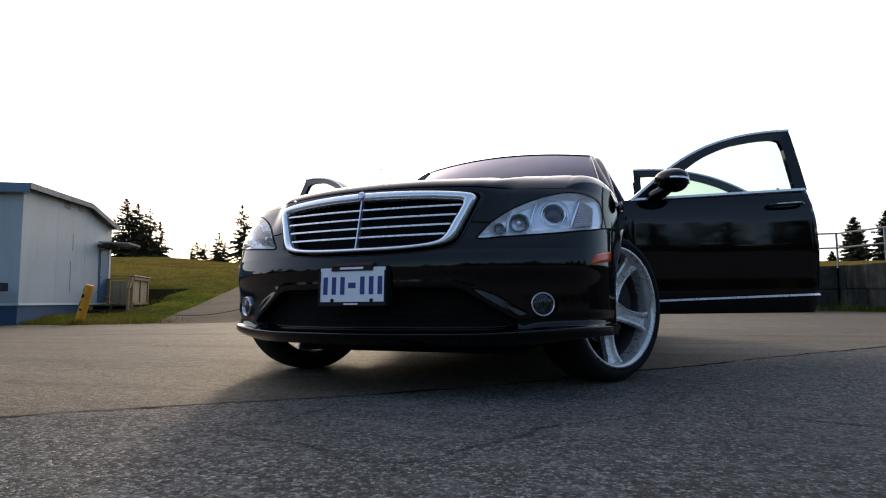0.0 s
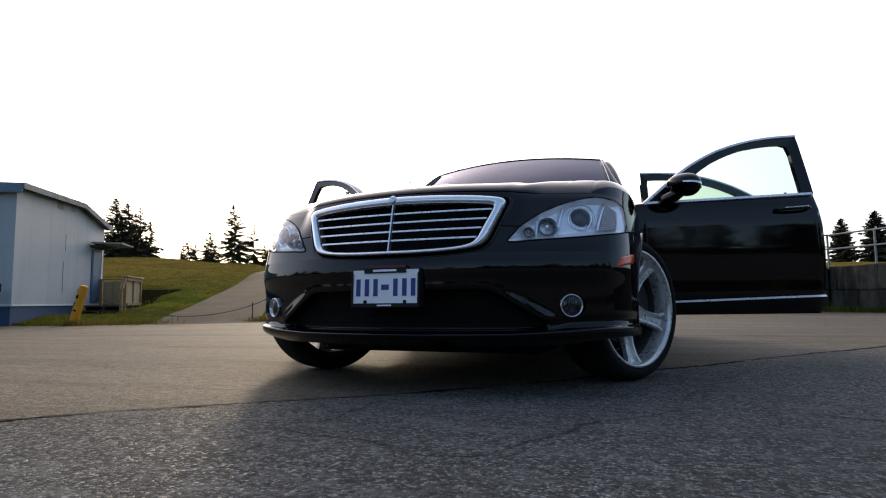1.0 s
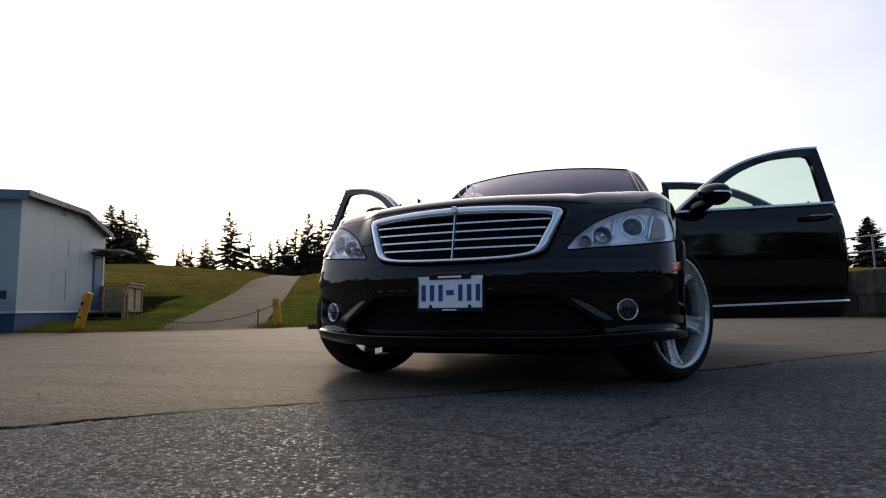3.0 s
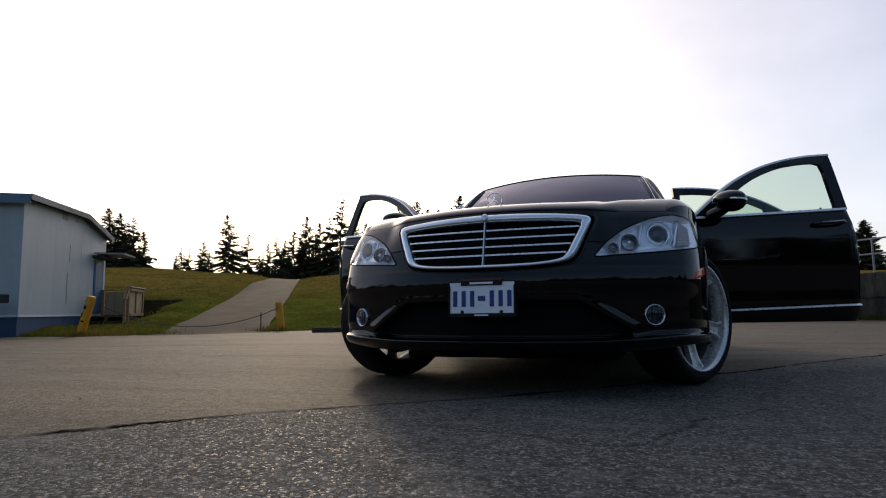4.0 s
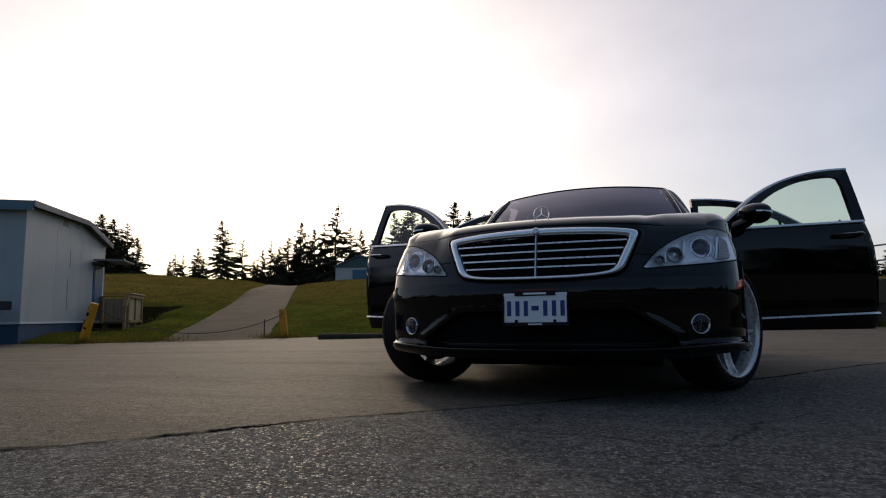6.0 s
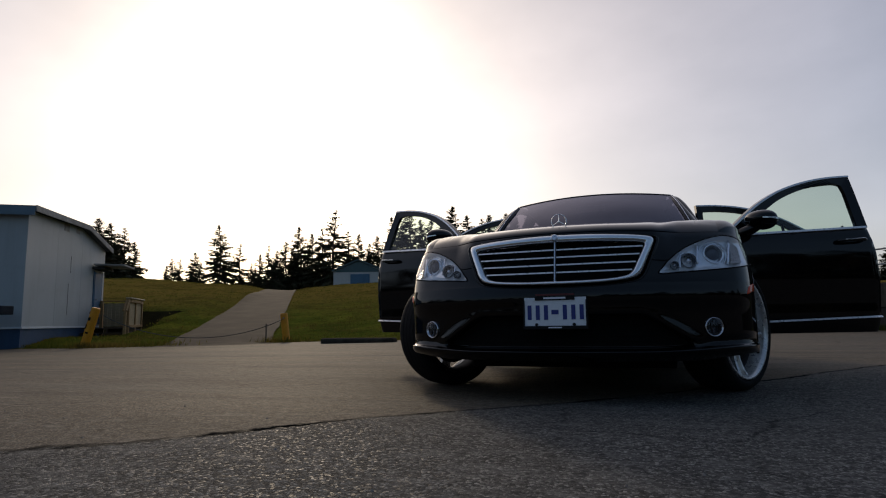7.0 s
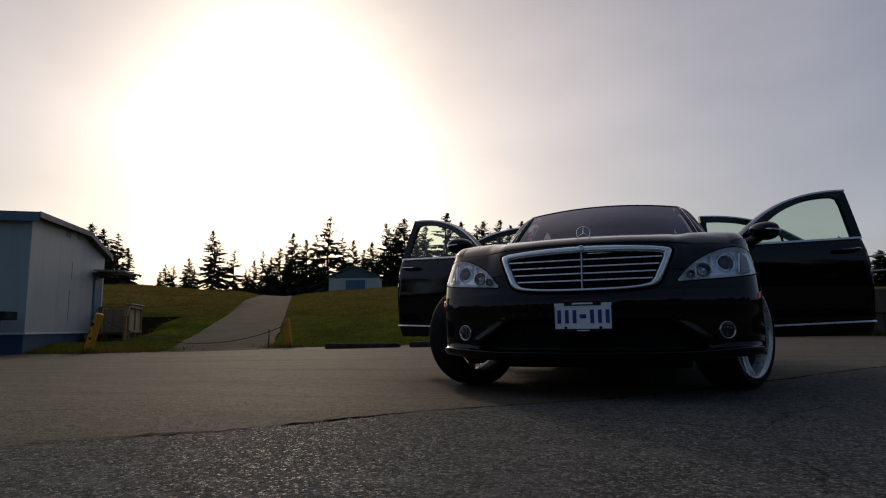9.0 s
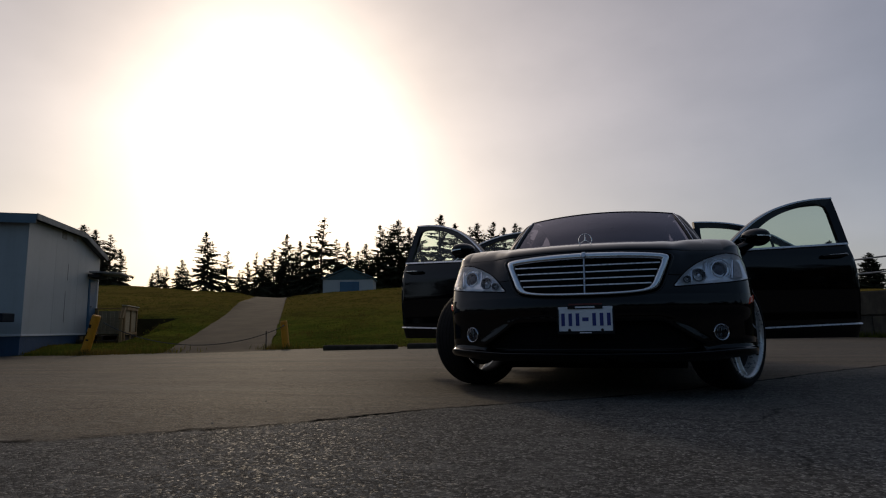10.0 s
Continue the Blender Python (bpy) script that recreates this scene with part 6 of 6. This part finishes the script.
def build_interior():
    bm = bmesh.new()
    grid(bm, lambda u, v: ((2 * u - 1) * 0.72, 1.55 + 0.50 * v, 0.985 - 0.03 * v - 0.22 * max(0, v - 0.8) / 0.2 + 0.03 * math.exp(-(((u - 0.72) / 0.1) ** 2)) * math.sin(v * math.pi)), 24, 14)
    dash = part("dashboard", bm, MAT["leather"], car, "dark leather dashboard", smooth=True)
    bm = bmesh.new()
    c, n = Vector((0.37, 2.20, 0.90)), 32
    tube(bm, [c + Vector((0.185 * math.cos(k * math.tau / n), 0.07 * math.sin(k * math.tau / n), 0.175 * math.sin(k * math.tau / n))) for k in range(n)], 0.015, 8, True)
    wheel = part("steering_wheel", bm, MAT["leather"], car, smooth=True)
    bm = bmesh.new()
    tube(bm, [c, c + Vector((0, -0.28, -0.08))], [0.07, 0.03], 14)
    box(bm, -0.17, 0.17, -0.01, 0.01, -0.02, 0.02, 0, Matrix.Translation(c))
    part("steering_hub", bm, MAT["plastic"], wheel)
    for x, y, w in ((0.37, 2.45, 0.26), (-0.37, 2.45, 0.26), (0.36, 3.45, 0.30), (-0.36, 3.45, 0.30)):
        bm = bmesh.new()
        box(bm, -w, w, -0.05, 0.50, 0.28, 0.56, 0.06, Matrix.Translation((x, y, 0)))
        seat = part("seat", bm, MAT["leather"], car, "dark leather seat", smooth=True)
        bm = bmesh.new()
        box(bm, -w * 0.95, w * 0.95, -0.07, 0.07, 0.0, 0.62, 0.055, pose(x, y + 0.48, 0.50, -16, 0, 0))
        part("backrest", bm, MAT["leather"], seat, smooth=True)
        bm = bmesh.new()
        box(bm, -0.13, 0.13, -0.045, 0.045, 0.0, 0.16, 0.04, pose(x, y + 0.67, 1.13, -10, 0, 0))
        part("headrest", bm, MAT["leather"], seat, smooth=True)


build_interior()


# ---- car: doors ----
def band(bm, pts, up, out, h, lean):
    """A slim moulding along pts: a face that leans back, with a thin lower edge."""
    rows = [[p + up(i) * (h / 2) + out * 0.002 for i, p in enumerate(pts)], [p - up(i) * (h / 2) + out * (0.002 + lean) for i, p in enumerate(pts)], [p - up(i) * (h / 2 + 0.003) - out * 0.004 for i, p in enumerate(pts)]]
    vs = [[bm.verts.new(p) for p in r] for r in rows]
    for a, b in zip(vs, vs[1:]):
        for i in range(len(pts) - 1):
            bm.faces.new((a[i], a[i + 1], b[i + 1], b[i]))
    return bm


def build_door(front, s, angle, lift=0.0):
    """A swung-open door. Local: a along the door from its hinge, o outward, z up; s is the car's side."""
    hinge = Vector((s * 0.92, 1.65 if front else 2.86, lift))
    ang = radians(angle)
    d, n = Vector((s * math.sin(ang), math.cos(ang), 0)), Vector((s * math.cos(ang), -math.sin(ang), 0))

    def W(a, o, z):
        return hinge + d * a + n * o + Vector((0, 0, z))

    def bulge(z):
        inward = 0.06 * max(0.0, z - 1.05) / 0.45 if s < 0 else 0.0
        return -inward + table([(0.28, -0.030), (0.36, -0.008), (0.42, 0.004), (0.52, 0.004), (0.70, 0.014), (0.88, 0.010), (0.97, -0.004), (1.02, -0.018), (1.08, -0.030), (1.50, -0.130)], z)
    if front:
        rear = [(0.30, 1.184), (0.41, 1.197), (0.55, 1.208), (0.68, 1.212), (0.85, 1.206), (0.97, 1.195), (1.065, 1.178)]
        belt = lambda a: 1.000 + 0.065 * max(0, a) / 1.155
        frame_out = [(0.045, 1.003), (0.15, 1.090), (0.275, 1.190), (0.405, 1.280), (0.575, 1.368), (0.765, 1.430), (0.955, 1.466), (1.140, 1.482)]
        glass_top = [(0.215, 1.035), (0.33, 1.128), (0.44, 1.215), (0.56, 1.291), (0.72, 1.358), (0.88, 1.397), (1.02, 1.412), (1.075, 1.400)]
        length = 1.155
    else:
        rear = [(0.30, 0.70), (0.41, 0.73), (0.50, 0.78), (0.62, 0.90), (0.76, 1.04), (0.92, 1.10), (1.075, 1.13)]
        belt = lambda a: 1.062 + 0.018 * max(0, a) / 1.13
        frame_out = [(0.00, 1.470), (0.18, 1.468), (0.38, 1.448), (0.58, 1.400), (0.76, 1.325), (0.92, 1.230), (1.05, 1.145), (1.13, 1.085)]
        glass_top = [(0.06, 1.405), (0.20, 1.405), (0.38, 1.388), (0.55, 1.345), (0.70, 1.285), (0.84, 1.205), (0.94, 1.140), (0.99, 1.095)]
        length = 1.13

    def end(z):
        return table(rear, z)

    def skin(u, v, off=0.0):
        z0 = 0.30
        a_guess = u * 1.16
        z = z0 + (belt(a_guess) - z0) * v
        a = end(z) * u
        z = z0 + (belt(a) - z0) * v
        edge = 0.012 * (max(0, u - 0.975) / 0.025) ** 2 + 0.008 * (max(0, 0.02 - u) / 0.02) ** 2
        return W(a, bulge(z) - edge + off, z)
    bm = bmesh.new()
    grid(bm, lambda u, v: skin(u, v), 40, 30)
    strip(bm, [skin(1, v / 12) for v in range(13)], [skin(1, v / 12, -0.075) for v in range(13)])
    strip(bm, [skin(0, v / 12) for v in range(13)], [skin(0, v / 12, -0.075) for v in range(13)])
    strip(bm, [skin(u / 12, 0) for u in range(13)], [skin(u / 12, 0, -0.075) for u in range(13)])
    strip(bm, [skin(u / 12, 1) for u in range(13)], [skin(u / 12, 1, -0.075) for u in range(13)])
    bmesh.ops.remove_doubles(bm, verts=bm.verts, dist=0.0005)
    door = part("front_door" if front else "rear_door", bm, MAT["paint"], car, "gloss black door swung wide open", smooth=True)
    bm = bmesh.new()
    grid(bm, lambda u, v: skin(u, v, -0.076 + 0.02 * math.sin(v * math.pi)), 16, 12)
    part("inner_panel", bm, MAT["leather"], door, "dark leather door lining", smooth=True)
    # window frame: outer line, glass line, both skins
    N = 36
    if front:
        outer = curve([Vector((*p, 0)) for p in frame_out], N)
        inner = curve([Vector((*p, 0)) for p in glass_top], N)
        outer = [(p.x, p.y) for p in outer] + [(1.142 + 0.036 * (k / 10) ** 0.8, 1.482 - 0.417 * k / 10) for k in range(1, 11)]
        inner = [(p.x, p.y) for p in inner] + [(1.088 + 0.020 * (k / 10), 1.372 - 0.308 * k / 10) for k in range(1, 11)]
    else:
        outer = [(0.0, 1.062 + 0.408 * k / 10) for k in range(10)] + [(p.x, p.y) for p in curve([Vector((*p, 0)) for p in frame_out], N)]
        inner = [(0.055, 1.062 + 0.335 * k / 10) for k in range(10)] + [(p.x, p.y) for p in curve([Vector((*p, 0)) for p in glass_top], N)]
    bm = bmesh.new()
    rows = []
    for off_o, off_i in ((0.0, -0.012), (-0.045, -0.045)):
        rows.append([W(a, bulge(z) + off_o, z) for a, z in outer])
        rows.append([W(a, bulge(z) + off_i, z) for a, z in inner])
    strip(bm, rows[0], rows[1])
    strip(bm, rows[2], rows[3])
    strip(bm, rows[0], rows[2])
    strip(bm, rows[1], rows[3])
    part("window_frame", bm, MAT["paint"], door, smooth=False)
    # glass, between the glass line and the belt
    bm = bmesh.new()
    strip(bm, [W(a, bulge(z) - 0.026, z + 0.004) for a, z in inner], [W(a, bulge(belt(a)) - 0.026, belt(a) - 0.01) for a, z in inner])
    g = part("window", bm, MAT["window"], door, "pale green tinted glass", smooth=True)
    g.visible_shadow = False
    # chrome: belt strip, frame trim, lower strip
    bm = bmesh.new()
    a0 = 0.05 if front else 0.0
    band(bm, [W(a0 + (length - a0) * i / 20, bulge(belt(0.5)) + 0.006, belt(a0 + (length - a0) * i / 20) + 0.003) for i in range(21)], lambda i: Vector((0, 0, 1)), n, 0.015, 0.008)
    part("belt_trim", bm, MAT["bright"], door, "chrome belt trim")
    bm = bmesh.new()
    line = outer[:N + 1] if front else outer[10:]
    cent = (0.62, 1.05) if front else (0.40, 1.05)
    tilt = []
    for i in range(len(line)):
        p, q = line[max(0, i - 1)], line[min(len(line) - 1, i + 1)]
        e = Vector((p[1] - q[1], q[0] - p[0])).normalized()
        if e.dot(Vector((line[i][0] - cent[0], line[i][1] - cent[1]))) < 0:
            e = -e
        tilt.append(d * e.x + Vector((0, 0, e.y)) - n * 0.25 * e.y)
    band(bm, [W(a, bulge(z) + 0.006, z) - tilt[i] * 0.006 for i, (a, z) in enumerate(line)], lambda i: tilt[i], n, 0.013, 0.002)
    part("frame_trim", bm, MAT["bright"], door, "bright window trim")
    bm = bmesh.new()
    lo = []
    top = end(0.40)
    for i in range(21):
        a = 0.015 + (top - 0.02) * i / 20
        z = 0.376 + (0.036 * a / 1.19 if front else 0.036)
        lo.append(W(a, bulge(z) + 0.004, z))
    band(bm, lo, lambda i: Vector((0, 0, 1)) - n * 0.6, n, 0.012, 0.008)
    part("lower_trim", bm, MAT["bright"], door, "thin chrome strip along the door's foot")
    # handle
    bm = bmesh.new()
    h0, h1, hz = (0.90, 1.115, 0.958) if front else (0.78, 1.0, 0.968)
    tube(bm, curve([W(h0, 0.004, hz), W(h0 + 0.02, 0.034, hz + 0.002), W((h0 + h1) / 2, 0.042, hz + 0.007), W(h1 - 0.02, 0.036, hz + 0.012), W(h1, 0.004, hz + 0.013)], 16), 0.011, 8)
    hd = part("door_handle", bm, MAT["paint"], door, "black pull handle", smooth=True)
    bm = bmesh.new()
    tube(bm, [W(h0 + 0.03, 0.052, hz + 0.008), W(h1 - 0.03, 0.053, hz + 0.018)], 0.004, 6)
    part("handle_trim", bm, MAT["chrome"], door, "chrome line on the handle")
    bm = bmesh.new()
    tube(bm, [W(h1 - 0.01, 0.008, hz + 0.013), W(h1 - 0.01, 0.020, hz + 0.013)], 0.009, 10)
    part("lock_cylinder", bm, MAT["satin"], door)
    if front:
        # lock knob seen over the belt
        bm = bmesh.new()
        tube(bm, [W(1.02, -0.075, 1.05), W(1.02, -0.075, 1.085)], 0.007, 8)
        part("lock_knob", bm, MAT["plastic"], door)
        # mirror
        c0 = W(0.262, 0.125, 1.098)
        fr = Matrix((( *d, 0), (*n, 0), (0, 0, 1, 0), (0, 0, 0, 1))).transposed()
        bm = bmesh.new()

        def shell(u, v):
            th, ph = u * math.tau, (v - 0.5) * math.pi
            cu = math.cos(ph)
            a, o = cu * math.cos(th), cu * math.sin(th)
            z = math.copysign(abs(math.sin(ph)) ** 0.9, math.sin(ph))
            # fuller towards the glass, drawn out towards the nose
            size = 1 + 0.10 * a
            return c0 + d * (0.092 * a * (0.82 if a > 0 else 1.15)) + n * (0.130 * o) + Vector((0, 0, (0.067 * z - 0.010 * a) * size))
        grid(bm, shell, 36, 20)
        bmesh.ops.remove_doubles(bm, verts=bm.verts, dist=0.0008)
        part("wing_mirror", bm, MAT["paint"], door, "black wing mirror with clear signal strip", smooth=True)
        bm = bmesh.new()

        def sig(u, v):
            th, z = radians(128 - 82 * u), (v - 0.5) * (0.008 + 0.006 * u)
            a, o = math.cos(th), math.sin(th)
            return c0 + (d * (0.092 * a * (0.82 if a > 0 else 1.15)) + n * (0.130 * o)) * 1.012 + Vector((0, 0, z - 0.010 * a - 0.006))
        grid(bm, sig, 20, 4)
        part("signal_strip", bm, MAT["lamp_shell"], door, "clear mirror signal strip", smooth=True)
        bm = bmesh.new()
        tube(bm, curve([W(0.185, -0.02, 1.022), W(0.20, 0.03, 1.030), W(0.225, 0.07, 1.045), W(0.25, 0.10, 1.068)], 8), [0.042 - 0.0012 * i for i in range(9)], 12)
        part("mirror_arm", bm, MAT["paint"], door, smooth=True)
        bm = bmesh.new()
        grid(bm, lambda u, v: c0 + d * 0.0765 + n * ((2 * u - 1) * 0.045) + Vector((0, 0, (2 * v - 1) * 0.022 - 0.008)), 2, 2)
        part("mirror_glass", bm, MAT["mirror"], door)
        # quarter sail at the hinge end
        bm = bmesh.new()
        tri = [(0.055, 1.005), (0.26, 1.015), (0.235, 1.045), (0.16, 1.085)]
        f1 = [bm.verts.new(W(a, bulge(z) - 0.003, z)) for a, z in tri]
        f2 = [bm.verts.new(W(a, bulge(z) - 0.03, z)) for a, z in tri]
        bm.faces.new(f1), bm.faces.new(f2[::-1])
        for i in range(4):
            bm.faces.new((f1[i], f1[(i + 1) % 4], f2[(i + 1) % 4], f2[i]))
        part("mirror_sail", bm, MAT["plastic"], door)
    else:
        bm = bmesh.new()
        tube(bm, [W(0.80, bulge(1.2) - 0.02, 1.07), W(0.76, bulge(1.25) - 0.02, 1.27)], 0.012, 6)
        part("window_divider", bm, MAT["plastic"], door)
    return door


for s_, a_f, a_r, up in ((1, 65.5, 72.0, 0.0), (-1, 66.0, 70.0, 0.028)):
    build_door(True, s_, a_f, up)
    build_door(False, s_, a_r, up)


# ---- car: wheels ----
def build_wheel(x, y, s, steer):
    """Wheel with five broad grooved spokes; local +y of the lathe points out of the car."""
    m = pose(x, y, 0.358, 0, 0, steer) @ Matrix.Rotation(radians(-90 * s), 4, "Z")
    R, r, half = 0.358, 0.286, 0.125
    bm = bmesh.new()
    lathe(bm, [(r - 0.004, half - 0.020), (r + 0.008, half - 0.004), (r + 0.026, half + 0.006), (R - 0.024, half - 0.002), (R - 0.010, half - 0.020), (R - 0.001, half - 0.045), (R, 0.02), (R, -0.02),
               (R - 0.001, -half + 0.045), (R - 0.010, -half + 0.020), (R - 0.024, -half + 0.002), (r + 0.026, -half - 0.004), (r + 0.006, -half + 0.004), (r - 0.004, -half + 0.02)], 64, m)
    wheel = part("wheel", bm, MAT["tyre"], car, "low black tyre on a five-spoke silver alloy wheel", smooth=True)
    for g in (-0.055, -0.02, 0.02, 0.055):
        bm = bmesh.new()
        lathe(bm, [(R - 0.002, g - 0.004), (R + 0.0006, g - 0.0035), (R + 0.0006, g + 0.0035), (R - 0.002, g + 0.004)], 64, m)
        part("tread_groove", bm, MAT["void"], wheel)
    bm = bmesh.new()
    lathe(bm, [(r + 0.006, half - 0.008), (r + 0.005, half + 0.002), (r - 0.006, half + 0.001), (r - 0.013, half - 0.022), (r - 0.018, half - 0.050), (r - 0.022, half - 0.085)], 56, m)
    part("rim", bm, MAT["alloy"], wheel, "silver alloy rim", smooth=True)
    # much darker than rim and spokes, so the gaps between spokes read dark
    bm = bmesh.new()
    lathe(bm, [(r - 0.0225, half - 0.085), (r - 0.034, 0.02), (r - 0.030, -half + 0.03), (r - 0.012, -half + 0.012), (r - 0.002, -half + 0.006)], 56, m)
    part("barrel", bm, MAT["barrel"], wheel, "dark inner barrel", smooth=True)
    for k in range(5):
        a = k * math.tau / 5 + 0.942
        bm = bmesh.new()
        sec = []
        for i in range(9):
            t = i / 8
            rad = 0.045 + (r - 0.018 - 0.045) * t
            w = 0.029 + 0.024 * (1 - t) ** 2 + 0.011 * smooth01((t - 0.5) / 0.4) + 0.018 * smooth01((t - 0.86) / 0.14)
            y0 = half - 0.062 + 0.030 * t - 0.018 * math.sin(t * math.pi)
            cut = 0.016 * smooth01((t - 0.2) / 0.3)
            prof = [(-w, y0 - 0.030), (-w, y0 - 0.003), (-w * 0.78, y0 + 0.004), (-w * 0.58, y0 + 0.001), (-w * 0.34, y0 + 0.001 - cut), (w * 0.34, y0 + 0.001 - cut), (w * 0.58, y0 + 0.001), (w * 0.78, y0 + 0.004), (w, y0 - 0.003), (w, y0 - 0.030)]
            row = []
            for p, yy in prof:
                X, Z = rad * math.cos(a) - p * math.sin(a), rad * math.sin(a) + p * math.cos(a)
                row.append(bm.verts.new(m @ Vector((X, yy, Z))))
            sec.append(row)
        for p, q in zip(sec, sec[1:]):
            for i in range(9):
                bm.faces.new((p[i], p[i + 1], q[i + 1], q[i]))
            bm.faces.new((p[9], p[0], q[0], q[9]))
        part("spoke", bm, MAT["alloy"], wheel, smooth=False)
        bm = bmesh.new()
        b = a + math.tau / 10
        lathe(bm, [(0.0, 0.006), (0.009, 0.006), (0.011, 0.0), (0.011, -0.02)], 10, m @ Matrix.Translation((0.056 * math.cos(b), half - 0.070, 0.056 * math.sin(b))))
        part("wheel_bolt", bm, MAT["alloy_dark"], wheel)
    bm = bmesh.new()
    lathe(bm, [(0.0, 0.006), (0.030, 0.004), (0.036, -0.004), (0.040, -0.02)], 24, m @ Matrix.Translation((0, half - 0.058, 0)))
    part("centre_cap", bm, MAT["plastic"], wheel, "dark centre cap", smooth=True)
    bm = bmesh.new()
    lathe(bm, [(0.040, half - 0.075), (0.075, half - 0.068), (0.080, half - 0.085), (0.075, half - 0.11)], 32, m)
    part("hub_face", bm, MAT["alloy"], wheel, smooth=True)
    # dark disc added inside the wheel, leaving only the barrel's outer edge in view
    bm = bmesh.new()
    lathe(bm, [(0.05, -0.045), (0.19, -0.045), (0.212, -0.035), (0.212, -0.030), (0.05, -0.030)], 40, m)
    part("added_dark_disc", bm, MAT["void"], wheel, "dark disc added to keep the wheel's inside black")
    bm = bmesh.new()
    lathe(bm, [(0.07, 0.02), (0.175, 0.02), (0.178, 0.006), (0.175, -0.008), (0.07, -0.008)], 40, m)
    part("brake_disc", bm, MAT["disc"], wheel, "drilled steel brake disc")
    bm = bmesh.new()
    grid(bm, lambda u, v: m @ Vector(((0.115 + 0.085 * v) * math.cos(radians(140 + 70 * u)), 0.045, (0.115 + 0.085 * v) * math.sin(radians(140 + 70 * u)))), 8, 3)
    part("brake_caliper", bm, MAT["alloy_dark"], wheel)
    return wheel


for sx in (-1, 1):
    build_wheel(0.848 if sx > 0 else -0.878, AXLE_F - 0.02, sx, -31.0)
    build_wheel(sx * 0.803, AXLE_R, sx, 0.0)
